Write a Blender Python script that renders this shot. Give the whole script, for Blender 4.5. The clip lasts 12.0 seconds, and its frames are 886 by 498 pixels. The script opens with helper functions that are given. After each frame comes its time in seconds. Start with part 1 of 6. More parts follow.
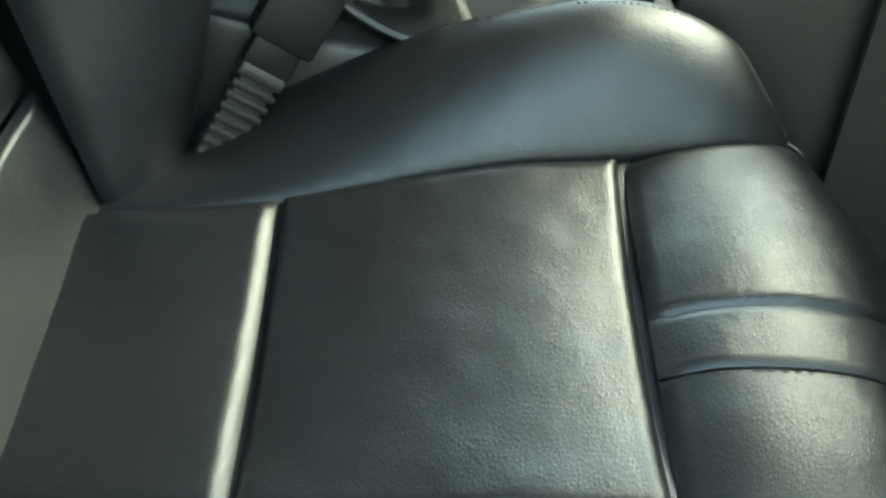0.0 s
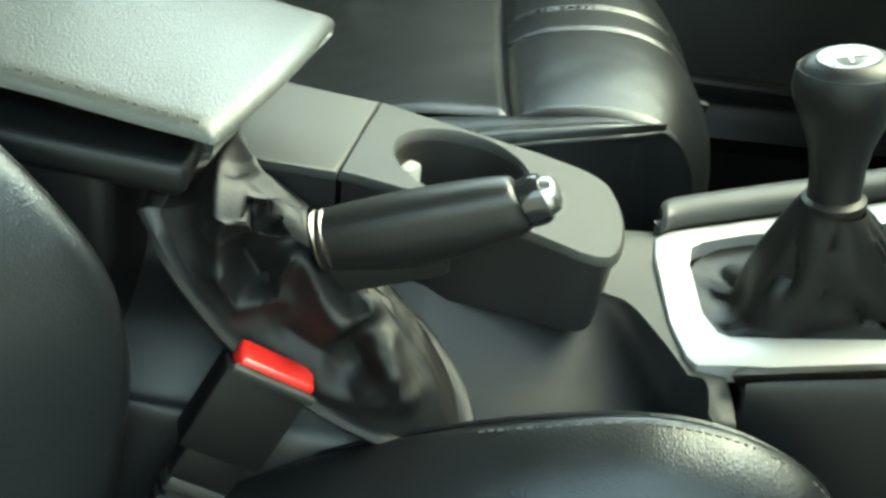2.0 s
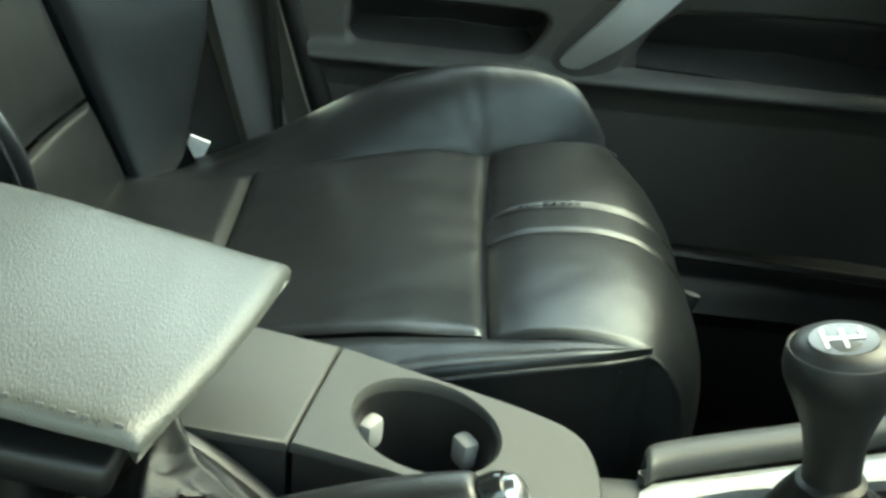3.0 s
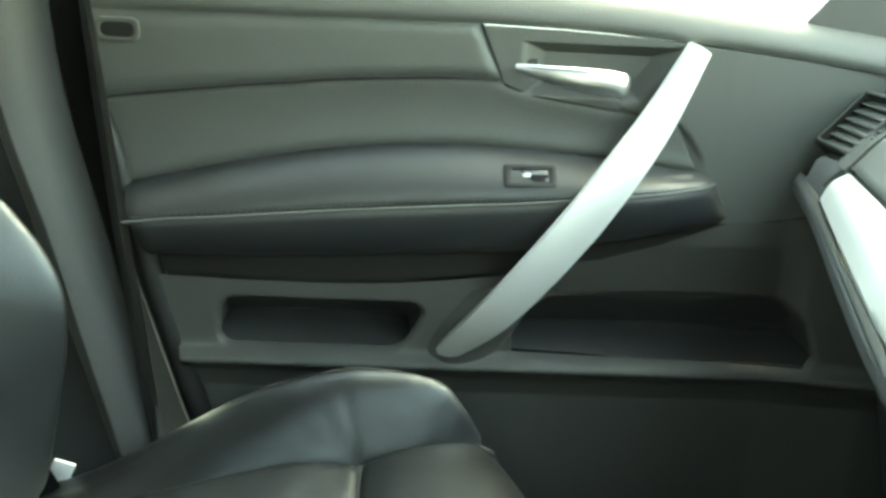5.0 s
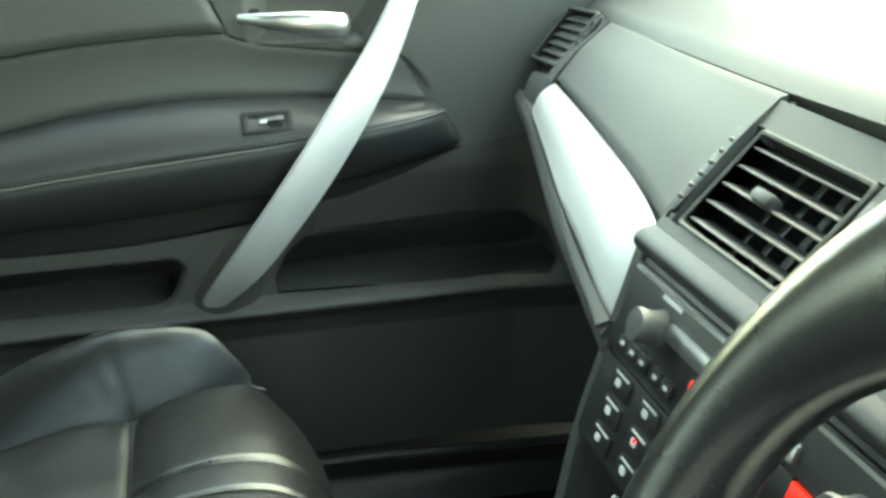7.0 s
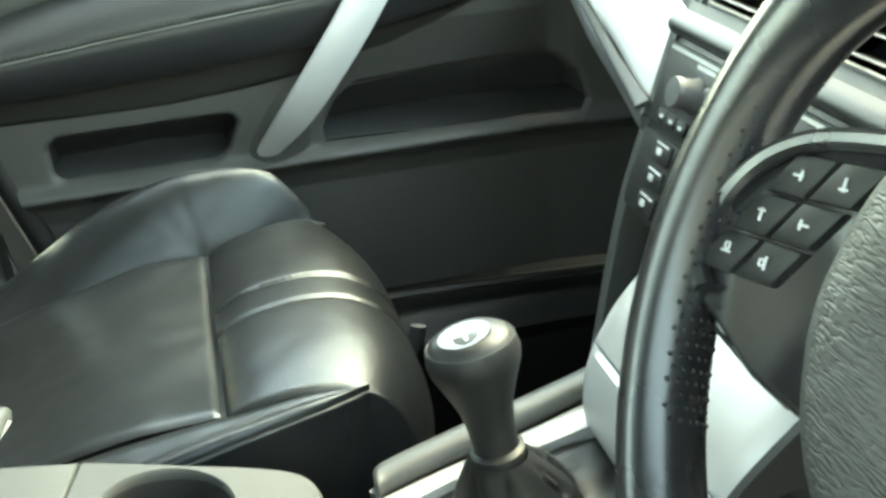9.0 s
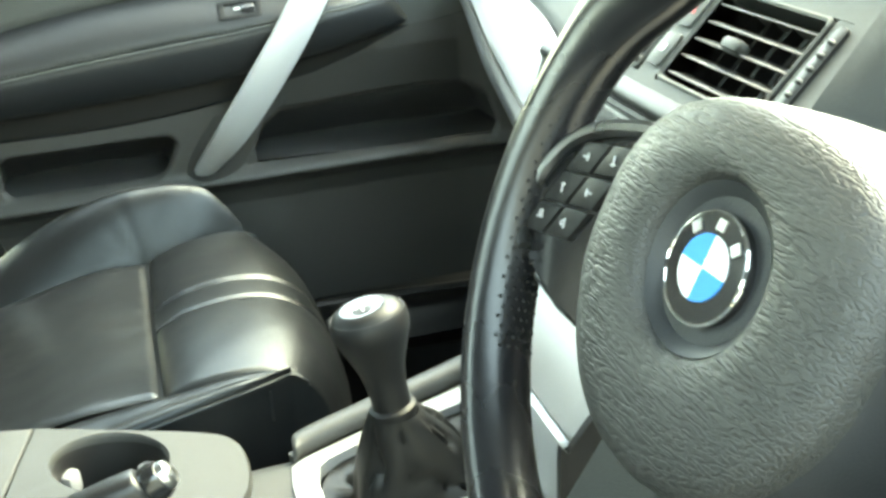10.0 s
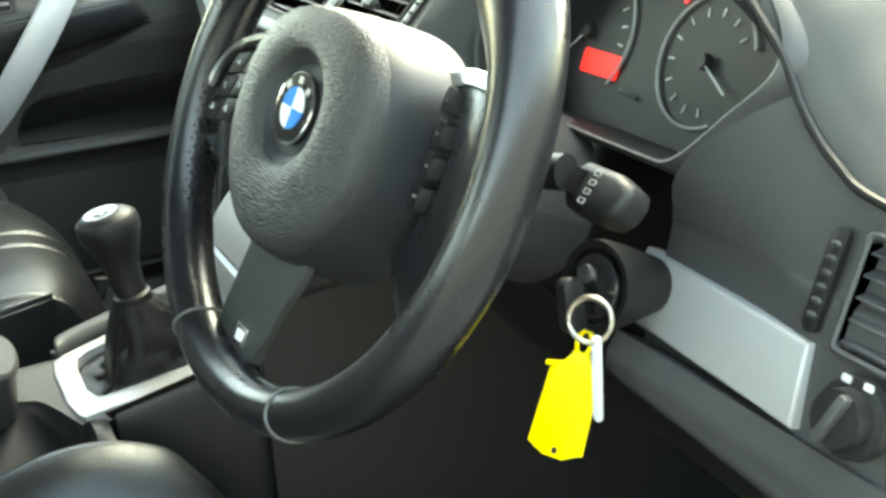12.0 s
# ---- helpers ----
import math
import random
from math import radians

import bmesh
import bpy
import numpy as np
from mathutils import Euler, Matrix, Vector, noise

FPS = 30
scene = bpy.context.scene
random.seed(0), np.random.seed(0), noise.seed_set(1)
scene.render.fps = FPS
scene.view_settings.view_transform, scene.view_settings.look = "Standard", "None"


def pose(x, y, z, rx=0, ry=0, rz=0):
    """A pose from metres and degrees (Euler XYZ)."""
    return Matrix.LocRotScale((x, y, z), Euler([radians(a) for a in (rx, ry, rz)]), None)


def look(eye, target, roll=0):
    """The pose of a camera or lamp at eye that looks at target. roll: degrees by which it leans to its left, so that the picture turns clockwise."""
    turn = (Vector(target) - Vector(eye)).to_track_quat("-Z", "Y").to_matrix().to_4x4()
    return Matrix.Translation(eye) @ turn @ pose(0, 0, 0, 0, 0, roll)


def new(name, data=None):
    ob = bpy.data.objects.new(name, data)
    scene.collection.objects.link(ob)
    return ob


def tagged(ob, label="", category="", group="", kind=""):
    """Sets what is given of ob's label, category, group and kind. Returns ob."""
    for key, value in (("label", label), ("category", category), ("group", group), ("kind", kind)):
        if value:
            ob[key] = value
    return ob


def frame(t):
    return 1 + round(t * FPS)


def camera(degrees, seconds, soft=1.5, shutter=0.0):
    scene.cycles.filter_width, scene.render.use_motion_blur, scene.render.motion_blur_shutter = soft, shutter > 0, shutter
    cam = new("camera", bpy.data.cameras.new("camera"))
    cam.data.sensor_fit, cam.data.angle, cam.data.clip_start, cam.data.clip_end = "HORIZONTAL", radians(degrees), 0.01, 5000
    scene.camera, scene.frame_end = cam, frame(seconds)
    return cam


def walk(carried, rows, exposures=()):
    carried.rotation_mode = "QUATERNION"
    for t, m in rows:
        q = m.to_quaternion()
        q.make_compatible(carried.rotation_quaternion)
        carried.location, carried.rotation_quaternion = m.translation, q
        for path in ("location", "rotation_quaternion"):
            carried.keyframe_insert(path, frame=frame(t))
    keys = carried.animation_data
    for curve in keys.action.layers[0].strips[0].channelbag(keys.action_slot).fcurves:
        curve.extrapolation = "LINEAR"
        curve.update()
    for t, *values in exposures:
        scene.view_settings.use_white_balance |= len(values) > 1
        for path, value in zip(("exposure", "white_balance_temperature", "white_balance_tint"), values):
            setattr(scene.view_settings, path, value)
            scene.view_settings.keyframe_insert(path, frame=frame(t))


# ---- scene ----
cam = camera(43.88, 12.0, 3.1)
PATH = [
    (0, (-0.2284, -0.8423, 0.7428), (-0.1301, 0.7907, -0.4076), 5.34),
    (0.5, (-0.2327, -0.7396, 0.7668), (-0.1165, 0.8826, -0.3972), 6.48),
    (1, (-0.2175, -0.6593, 0.7994), (-0.1436, 0.9422, -0.3963), 5.92),
    (1.5, (-0.2208, -0.5982, 0.8190), (-0.1401, 1.0244, -0.3475), 6.43),
    (2, (-0.2125, -0.5530, 0.8391), (-0.1761, 1.1077, -0.2748), 5.79),
    (2.5, (-0.2005, -0.5064, 0.8587), (-0.1721, 1.1920, -0.1970), 5.31),
    (3, (-0.1995, -0.4621, 0.8917), (-0.1813, 1.2930, -0.0672), 5.93),
    (3.5, (-0.1950, -0.4252, 0.9286), (-0.1800, 1.3699, 0.0468), 5.39),
    (3.7, (-0.1962, -0.4119, 0.9440), (-0.1761, 1.4041, 0.1062), 5.92),
    (5.3, (-0.1266, -0.4026, 0.9953), (0.0197, 1.4913, 0.3692), 2.02),
    (5.5, (-0.1207, -0.4076, 0.9938), (0.0529, 1.4797, 0.3550), 1.08),
    (6, (-0.0979, -0.4280, 0.9940), (0.1784, 1.4413, 0.3386), 0.39),
    (6.5, (-0.0790, -0.4500, 0.9919), (0.2959, 1.3920, 0.3091), -0.05),
    (7, (-0.0659, -0.4702, 0.9861), (0.3496, 1.3592, 0.2928), -1.19),
    (7.5, (-0.0722, -0.4972, 0.9750), (0.3254, 1.3227, 0.2471), -3.13),
    (7.7, (-0.0816, -0.5066, 0.9643), (0.3073, 1.3062, 0.2144), -3.25),
    (9.3, (-0.1248, -0.6024, 0.9420), (0.2390, 1.1707, 0.0913), -4.94),
    (9.5, (-0.1204, -0.6315, 0.9481), (0.2627, 1.1439, 0.1108), -4.33),
    (10, (-0.1212, -0.7075, 0.9640), (0.3470, 1.0673, 0.1697), -4.03),
    (10.5, (-0.1369, -0.7776, 0.9748), (0.4089, 0.9978, 0.2330), -4.30),
    (11, (-0.1496, -0.8597, 0.9659), (0.4866, 0.8786, 0.2086), -3.88),
    (11.5, (-0.1467, -0.9290, 0.9656), (0.5808, 0.7729, 0.2078), -3.13),
    (12, (-0.1422, -0.9946, 0.9565), (0.6792, 0.6626, 0.1958), -2.71),
]
walk(cam, [(t, look(e, g, r)) for t, e, g, r in PATH],
     exposures=((0, 5.12, 12500, -12), (1, 5.28, 13200, -14), (2, 5.00, 13500, -16), (3.5, 4.74, 13800, -15), (5.5, 5.40, 14500, -15), (6.5, 5.34, 14500, -14), (7.5, 4.72, 13400, -13),
                (9.5, 5.74, 14300, -9), (10.5, 5.43, 13600, -8), (12, 4.92, 13100, -5)))

# ---- light ----
world = bpy.data.worlds.new("sky_world")
scene.world = world
world.use_nodes = True
wn = world.node_tree.nodes
sky = wn.new("ShaderNodeTexSky")
sky.sky_type = 'NISHITA'
sky.sun_disc = False
sky.sun_elevation = radians(52)
sky.dust_density = 0.6
sky.sun_rotation = radians(57)
wn["Background"].inputs["Strength"].default_value = 0.15
world.node_tree.links.new(sky.outputs["Color"], wn["Background"].inputs["Color"])
sun = new("sun", bpy.data.lights.new("sun", 'SUN'))
sun.data.energy = 0.50
sun.data.angle = radians(45)
sun.data.color = (0.66, 0.83, 1.0)
sun.matrix_world = look((2.75, 1.75, 4.67), (0, 0, 0.5))

# ---- materials ----


def make_mat(name, color, rough=0.5, metal=0.0, grain=0.0, grain_scale=400.0, wear=0.1, wear_scale=9.0, coat=0.0, tint=(1, 1, 1),
             spec=0.5, wrinkle=0.0, wrinkle_scale=40.0, stretch=(1, 1, 1)):
    """Principled material with two scales of variation: broad wear in colour and gloss, fine grain in relief."""
    m = bpy.data.materials.new(name)
    m.use_nodes = True
    nt = m.node_tree
    b = nt.nodes["Principled BSDF"]
    tc = nt.nodes.new("ShaderNodeTexCoord")
    src = tc.outputs["Object"]
    if stretch != (1, 1, 1):
        mp = nt.nodes.new("ShaderNodeMapping")
        mp.inputs["Scale"].default_value = stretch
        nt.links.new(src, mp.inputs["Vector"])
        src = mp.outputs["Vector"]
    n1 = nt.nodes.new("ShaderNodeTexNoise")
    n1.inputs["Scale"].default_value = wear_scale
    n1.inputs["Detail"].default_value = 6
    nt.links.new(src, n1.inputs["Vector"])
    ramp = nt.nodes.new("ShaderNodeMix")
    ramp.data_type = 'RGBA'
    ramp.inputs["A"].default_value = (*[c * (1 - wear) for c in color], 1)
    ramp.inputs["B"].default_value = (*[min(1, c * (1 + wear)) for c in color], 1)
    nt.links.new(n1.outputs["Fac"], ramp.inputs["Factor"])
    nt.links.new(ramp.outputs["Result"], b.inputs["Base Color"])
    mr = nt.nodes.new("ShaderNodeMapRange")
    mr.inputs["To Min"].default_value = max(0.02, rough - 0.12 * (wear + 0.3))
    mr.inputs["To Max"].default_value = min(1, rough + 0.12 * (wear + 0.3))
    nt.links.new(n1.outputs["Fac"], mr.inputs["Value"])
    nt.links.new(mr.outputs["Result"], b.inputs["Roughness"])
    b.inputs["Metallic"].default_value = metal
    b.inputs["Specular IOR Level"].default_value = spec
    b.inputs["Specular Tint"].default_value = (*tint, 1)
    b.inputs["Coat Weight"].default_value = coat
    b.inputs["Coat Roughness"].default_value = min(0.4, rough * 0.95)
    last = None
    if wrinkle:
        w = nt.nodes.new("ShaderNodeTexNoise")
        w.inputs["Scale"].default_value = wrinkle_scale
        w.inputs["Detail"].default_value = 3
        nt.links.new(src, w.inputs["Vector"])
        bp = nt.nodes.new("ShaderNodeBump")
        bp.inputs["Strength"].default_value = wrinkle
        bp.inputs["Distance"].default_value = 0.004
        nt.links.new(w.outputs["Fac"], bp.inputs["Height"])
        last = bp
    if grain:
        v = nt.nodes.new("ShaderNodeTexVoronoi")
        v.inputs["Scale"].default_value = grain_scale
        v.feature = 'DISTANCE_TO_EDGE'
        nt.links.new(src, v.inputs["Vector"])
        bp = nt.nodes.new("ShaderNodeBump")
        bp.inputs["Strength"].default_value = grain
        bp.inputs["Distance"].default_value = 0.0012
        nt.links.new(v.outputs["Distance"], bp.inputs["Height"])
        if last:
            nt.links.new(last.outputs["Normal"], bp.inputs["Normal"])
        last = bp
    if last:
        nt.links.new(last.outputs["Normal"], b.inputs["Normal"])
    return m


def glow_mat(name, color, strength):
    m = bpy.data.materials.new(name)
    m.use_nodes = True
    b = m.node_tree.nodes["Principled BSDF"]
    b.inputs["Base Color"].default_value = (*[c * 0.3 for c in color], 1)
    b.inputs["Emission Color"].default_value = (*color, 1)
    b.inputs["Emission Strength"].default_value = strength
    return m


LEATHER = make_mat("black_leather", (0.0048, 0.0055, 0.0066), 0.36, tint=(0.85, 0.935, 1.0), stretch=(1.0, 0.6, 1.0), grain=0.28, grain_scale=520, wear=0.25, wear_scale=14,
                   wrinkle=0.13, wrinkle_scale=45, spec=0.5)
ARM_VINYL = make_mat("grained_vinyl", (0.036, 0.038, 0.034), 0.40, coat=0.2, spec=0.5, grain=0.38, grain_scale=600, wear=0.15, stretch=(1.6, 0.4, 1))
SOFT_LEATHER = make_mat("matt_black_leather", (0.006, 0.0063, 0.007), 0.45, grain=0.12, grain_scale=600, wear=0.2, wear_scale=25, spec=0.3)
SOFT_BLACK = make_mat("soft_black_plastic", (0.011, 0.0112, 0.0128), 0.42, spec=0.36, grain=0.2, grain_scale=700, wear=0.15)
DOOR_PLASTIC = make_mat("door_plastic", (0.040, 0.039, 0.0375), 0.5, grain=0.35, grain_scale=600, wear=0.15)
DOOR_VINYL = make_mat("door_vinyl", (0.052, 0.054, 0.052), 0.50, spec=0.5, grain=0.4, grain_scale=420, wear=0.12)
DARK_PLASTIC = make_mat("dark_plastic", (0.034, 0.0345, 0.036), 0.55, grain=0.35, grain_scale=600, wear=0.15)
GREY_PLASTIC = make_mat("grey_plastic", (0.032, 0.0333, 0.032), 0.52, spec=0.27, grain=0.2, grain_scale=700, wear=0.08)
DASH_SKIN = make_mat("dash_skin", (0.041, 0.043, 0.041), 0.62, spec=0.35, grain=0.25, grain_scale=900, wear=0.08)
SILVER = make_mat("silver_paint", (0.32, 0.325, 0.325), 0.38, metal=0.25, wear=0.04, wear_scale=30)
PULL_SILVER = make_mat("satin_silver", (0.44, 0.445, 0.45), 0.36, metal=0.2, wear=0.04, wear_scale=30)
CHROME = make_mat("chrome", (0.8, 0.8, 0.8), 0.12, metal=1.0, wear=0.04)
SATIN = make_mat("satin_metal", (0.6, 0.6, 0.6), 0.3, metal=1.0, wear=0.06)
BLACK = make_mat("black_plastic", (0.010, 0.010, 0.0105), 0.45, wear=0.2, grain=0.1, grain_scale=700, spec=0.25)
DOOR_LEATHER = make_mat("door_leather", (0.018, 0.0192, 0.0215), 0.42, grain=0.12, grain_scale=480, wear=0.2, wrinkle=0.08, wrinkle_scale=40, spec=0.5)
GLOSS = make_mat("gloss_black", (0.012, 0.012, 0.013), 0.15, wear=0.2, coat=0.3)
RUBBER = make_mat("ribbed_rubber", (0.010, 0.010, 0.011), 0.6, spec=0.25, wear=0.15)
CARPET = make_mat("black_carpet", (0.014, 0.014, 0.014), 0.95, grain=0.9, grain_scale=500, wear=0.3, wear_scale=60, spec=0.1)
TAB_GREY = make_mat("grey_tab", (0.22, 0.22, 0.22), 0.5, wear=0.08)
RED = make_mat("red_plastic", (0.62, 0.018, 0.018), 0.3, wear=0.05)
YELLOW = make_mat("yellow_plastic", (0.95, 0.70, 0.01), 0.45, wear=0.05)
BLUE = make_mat("blue_enamel", (0.012, 0.23, 0.62), 0.15, wear=0.03, coat=0.5)
WHITE = make_mat("white_enamel", (0.8, 0.8, 0.8), 0.15, wear=0.02, coat=0.5)
PALE = make_mat("pale_plastic", (0.55, 0.56, 0.56), 0.5, wear=0.05)
PRINT = make_mat("white_print", (0.42, 0.42, 0.42), 0.6, wear=0.03)
THREAD = make_mat("grey_thread", (0.085, 0.086, 0.085), 0.7, wear=0.1)
THREAD_DARK = make_mat("black_thread", (0.012, 0.0125, 0.013), 0.7, wear=0.1)
HEADLINER = make_mat("headliner_cloth", (0.050, 0.053, 0.058), 0.9, grain=0.3, grain_scale=300, wear=0.05)
BOOT_LEATHER = make_mat("boot_leather", (0.007, 0.0072, 0.0078), 0.50, grain=0.2, grain_scale=600, wear=0.25, wear_scale=25, spec=0.30)
RING_METAL = make_mat("worn_metal", (0.36, 0.32, 0.27), 0.3, metal=1.0, wear=0.15)
PAINT = make_mat("body_paint", (0.03, 0.035, 0.04), 0.25, wear=0.1, coat=0.6)
ASPHALT = make_mat("asphalt", (0.10, 0.10, 0.10), 0.9, grain=0.8, grain_scale=80, wear=0.3, wear_scale=5)
RED_LCD = glow_mat("red_display", (1.0, 0.012, 0.010), 0.045)
RED_LAMP = glow_mat("red_lamp", (1.0, 0.015, 0.012), 0.085)

# ---- mesh tools ----


def obj(name, bm, mat, smooth=True, mats=()):
    me = bpy.data.meshes.new(name)
    bmesh.ops.recalc_face_normals(bm, faces=bm.faces)
    if smooth:
        for f in bm.faces:
            f.smooth = True
    bm.to_mesh(me)
    bm.free()
    me.materials.append(mat)
    for x in mats:
        me.materials.append(x)
    ob = new(name, me)
    if smooth:
        me.set_sharp_from_angle(angle=radians(42))
    return ob


def part(name, bm, mat, parent, label="", smooth=True):
    ob = obj(name, bm, mat, smooth)
    ob.parent = parent
    ob.matrix_parent_inverse = Matrix()
    if label:
        tagged(ob, label)
    return ob


def thing(name, label, category, group="", kind=""):
    return tagged(new(name), label, category, group, kind)


def cr(p, t):
    """Catmull-Rom through the points p, t from 0 to 1."""
    p = np.asarray(p, float)
    n = len(p) - 1
    if n == 0:
        return p[0]
    s = min(max(t, 0), 1) * n
    i = min(int(s), n - 1)
    f = s - i
    a = p[i - 1] if i > 0 else 2 * p[0] - p[1]
    b, c = p[i], p[i + 1]
    d = p[i + 2] if i + 2 <= n else 2 * p[n] - p[n - 1]
    return b + 0.5 * f * ((c - a) + f * ((2 * a - 5 * b + 4 * c - d) + f * (3 * (b - c) + d - a)))


def curve(p, n):
    return [cr(p, i / (n - 1)) for i in range(n)]


def grid_bm(P, thick=0.0, close_u=False, side=None):
    """A sheet from an array of points; with thick, a border folded back by that much and a back face."""
    nu, nv = P.shape[:2]
    bm = bmesh.new()
    vs = [[bm.verts.new(P[i, j]) for j in range(nv)] for i in range(nu)]
    for i in range(nu if close_u else nu - 1):
        for j in range(nv - 1):
            k = (i + 1) % nu
            bm.faces.new((vs[i][j], vs[k][j], vs[k][j + 1], vs[i][j + 1]))
    if thick:
        N = normals(P, side)
        ring = [(i, 0) for i in range(nu)] + [(nu - 1, j) for j in range(1, nv)] + \
               [(i, nv - 1) for i in range(nu - 2, -1, -1)] + [(0, j) for j in range(nv - 2, 0, -1)]
        back = [bm.verts.new(P[i, j] - N[i, j] * thick) for i, j in ring]
        for k in range(len(ring)):
            l = (k + 1) % len(ring)
            bm.faces.new((vs[ring[k][0]][ring[k][1]], vs[ring[l][0]][ring[l][1]], back[l], back[k]))
        bm.faces.new(back)
    return bm


def normals(P, side=None):
    du = np.gradient(P, axis=0)
    dv = np.gradient(P, axis=1)
    N = np.cross(du, dv)
    N /= np.linalg.norm(N, axis=2, keepdims=True) + 1e-12
    if side is not None:
        if (N.mean(axis=(0, 1)) @ np.asarray(side, float)) < 0:
            N = -N
    return N


def sheet(rows, nu, nv, lin=False):
    """Points of a smooth surface through rows of control points."""
    cols = [[cr(r, j / (nv - 1)) for j in range(nv)] for r in rows]
    if lin:
        cols = np.array(cols)
        t = np.linspace(0, len(rows) - 1, nu)
        k = np.minimum(t.astype(int), len(rows) - 2)
        f = (t - k)[:, None, None]
        return cols[k] * (1 - f) + cols[k + 1] * f
    return np.array([[cr([c[j] for c in cols], i / (nu - 1)) for j in range(nv)] for i in range(nu)])


def pad(rows, nu=36, nv=36, side=(0, 0, 1), groove=0.008, roll=0.1, thick=0.03, puff=0.0, rough=0.0, scale=30.0,
        edges=(1, 1, 1, 1), seed=0.0, lin=False):
    """A stuffed panel: edges tucked into the seams, optional crown and slack wrinkles."""
    P = sheet(rows, nu, nv, lin)
    N = normals(P, side)
    u = np.linspace(0, 1, nu)[:, None]
    v = np.linspace(0, 1, nv)[None, :]
    big = 9.0
    d = np.minimum(np.minimum(np.where(edges[0], u, big), np.where(edges[1], 1 - u, big)) * 1.0,
                   np.minimum(np.where(edges[2], v, big), np.where(edges[3], 1 - v, big)))
    k = np.clip(d / roll, 0, 1)
    off = -groove * (1 - np.sqrt(1 - (1 - k) ** 2)) + puff * np.sin(np.pi * u) * np.sin(np.pi * v)
    if rough:
        for i in range(nu):
            for j in range(nv):
                q = Vector(P[i, j]) * scale + Vector((seed, 0, 0))
                off[i, j] += rough * (noise.noise(q) + 0.5 * noise.noise(q * 2.3))
    P = P + N * off[:, :, None]
    return grid_bm(P, thick, side=side)


def tube_bm(pts, r, n=10, closed=False, r2=None, up=(0, 0, 1), bm=None, radii=None):
    """A round (or, with r2, oval) bar along points."""
    bm = bm or bmesh.new()
    p = [Vector(q) for q in pts]
    rings = []
    for i, q in enumerate(p):
        a = p[(i - 1) % len(p)] if closed or i else p[0]
        b = p[(i + 1) % len(p)] if closed or i < len(p) - 1 else p[-1]
        d = (b - a).normalized()
        s = d.cross(Vector(up))
        s = s.normalized() if s.length > 1e-6 else d.orthogonal().normalized()
        t = s.cross(d).normalized()
        k = radii[i] if radii else 1.0
        rings.append([bm.verts.new(q + s * (r * k * math.cos(x)) + t * ((r2 or r) * k * math.sin(x)))
                      for x in [2 * math.pi * j / n for j in range(n)]])
    for i in range(len(p) if closed else len(p) - 1):
        a, b = rings[i], rings[(i + 1) % len(p)]
        for j in range(n):
            bm.faces.new((a[j], a[(j + 1) % n], b[(j + 1) % n], b[j]))
    if not closed:
        bm.faces.new(rings[0])
        bm.faces.new(rings[-1][::-1])
    return bm


def box_bm(sx, sy, sz, m=None, bevel=0.003, seg=2, bm=None):
    b = bm or bmesh.new()
    made = bmesh.ops.create_cube(b, size=1, matrix=(m or Matrix()) @ Matrix.Diagonal((sx, sy, sz, 1)))
    if bevel:
        es = list({e for v in made["verts"] for e in v.link_edges})
        bmesh.ops.bevel(b, geom=es, offset=bevel, segments=seg, affect='EDGES', profile=0.5)
    return b


def plate_bm(outline, depth, m=None, bevel=0.0, seg=2, bm=None):
    """A flat plate of any outline (x, y), its top at z = 0 and its back at -depth, laid by m."""
    b = bm or bmesh.new()
    m = m or Matrix()
    top = [b.verts.new(m @ Vector((x, y, 0))) for x, y in outline]
    bot = [b.verts.new(m @ Vector((x, y, -depth))) for x, y in outline]
    f = b.faces.new(top)
    b.faces.new(bot[::-1])
    for i in range(len(top)):
        j = (i + 1) % len(top)
        b.faces.new((top[j], top[i], bot[i], bot[j]))
    if bevel:
        bmesh.ops.bevel(b, geom=list(f.edges), offset=bevel, segments=seg, affect='EDGES', profile=0.5)
    return b


def ring_bm(outer, inner, depth, m=None, crown=0.0, bm=None):
    """A flat frame between two closed outlines with the same number of points."""
    b = bm or bmesh.new()
    m = m or Matrix()
    o = [b.verts.new(m @ Vector((x, y, 0))) for x, y in outer]
    i = [b.verts.new(m @ Vector((x, y, 0))) for x, y in inner]
    c = [b.verts.new(m @ Vector(((x + u) / 2, (y + v) / 2, crown))) for (x, y), (u, v) in zip(outer, inner)]
    ob_ = [b.verts.new(m @ Vector((x, y, -depth))) for x, y in outer]
    ib = [b.verts.new(m @ Vector((x, y, -depth))) for x, y in inner]
    n = len(o)
    for k in range(n):
        l = (k + 1) % n
        b.faces.new((o[k], o[l], c[l], c[k]))
        b.faces.new((c[k], c[l], i[l], i[k]))
        b.faces.new((ob_[k], ob_[l], o[l], o[k]))
        b.faces.new((i[k], i[l], ib[l], ib[k]))
        b.faces.new((ib[k], ib[l], ob_[l], ob_[k]))
    return b


def disc_bm(profile, m=None, n=32, bm=None):
    """A turned solid: (radius, height) pairs swept round z, then laid by m."""
    b = bm or bmesh.new()
    m = m or Matrix()
    rings = [[b.verts.new(m @ Vector((r * math.cos(a), r * math.sin(a), z))) for a in
              [2 * math.pi * k / n for k in range(n)]] for r, z in profile]
    for i in range(len(rings) - 1):
        for k in range(n):
            l = (k + 1) % n
            b.faces.new((rings[i][k], rings[i][l], rings[i + 1][l], rings[i + 1][k]))
    b.faces.new(rings[0][::-1])
    b.faces.new(rings[-1])
    return b


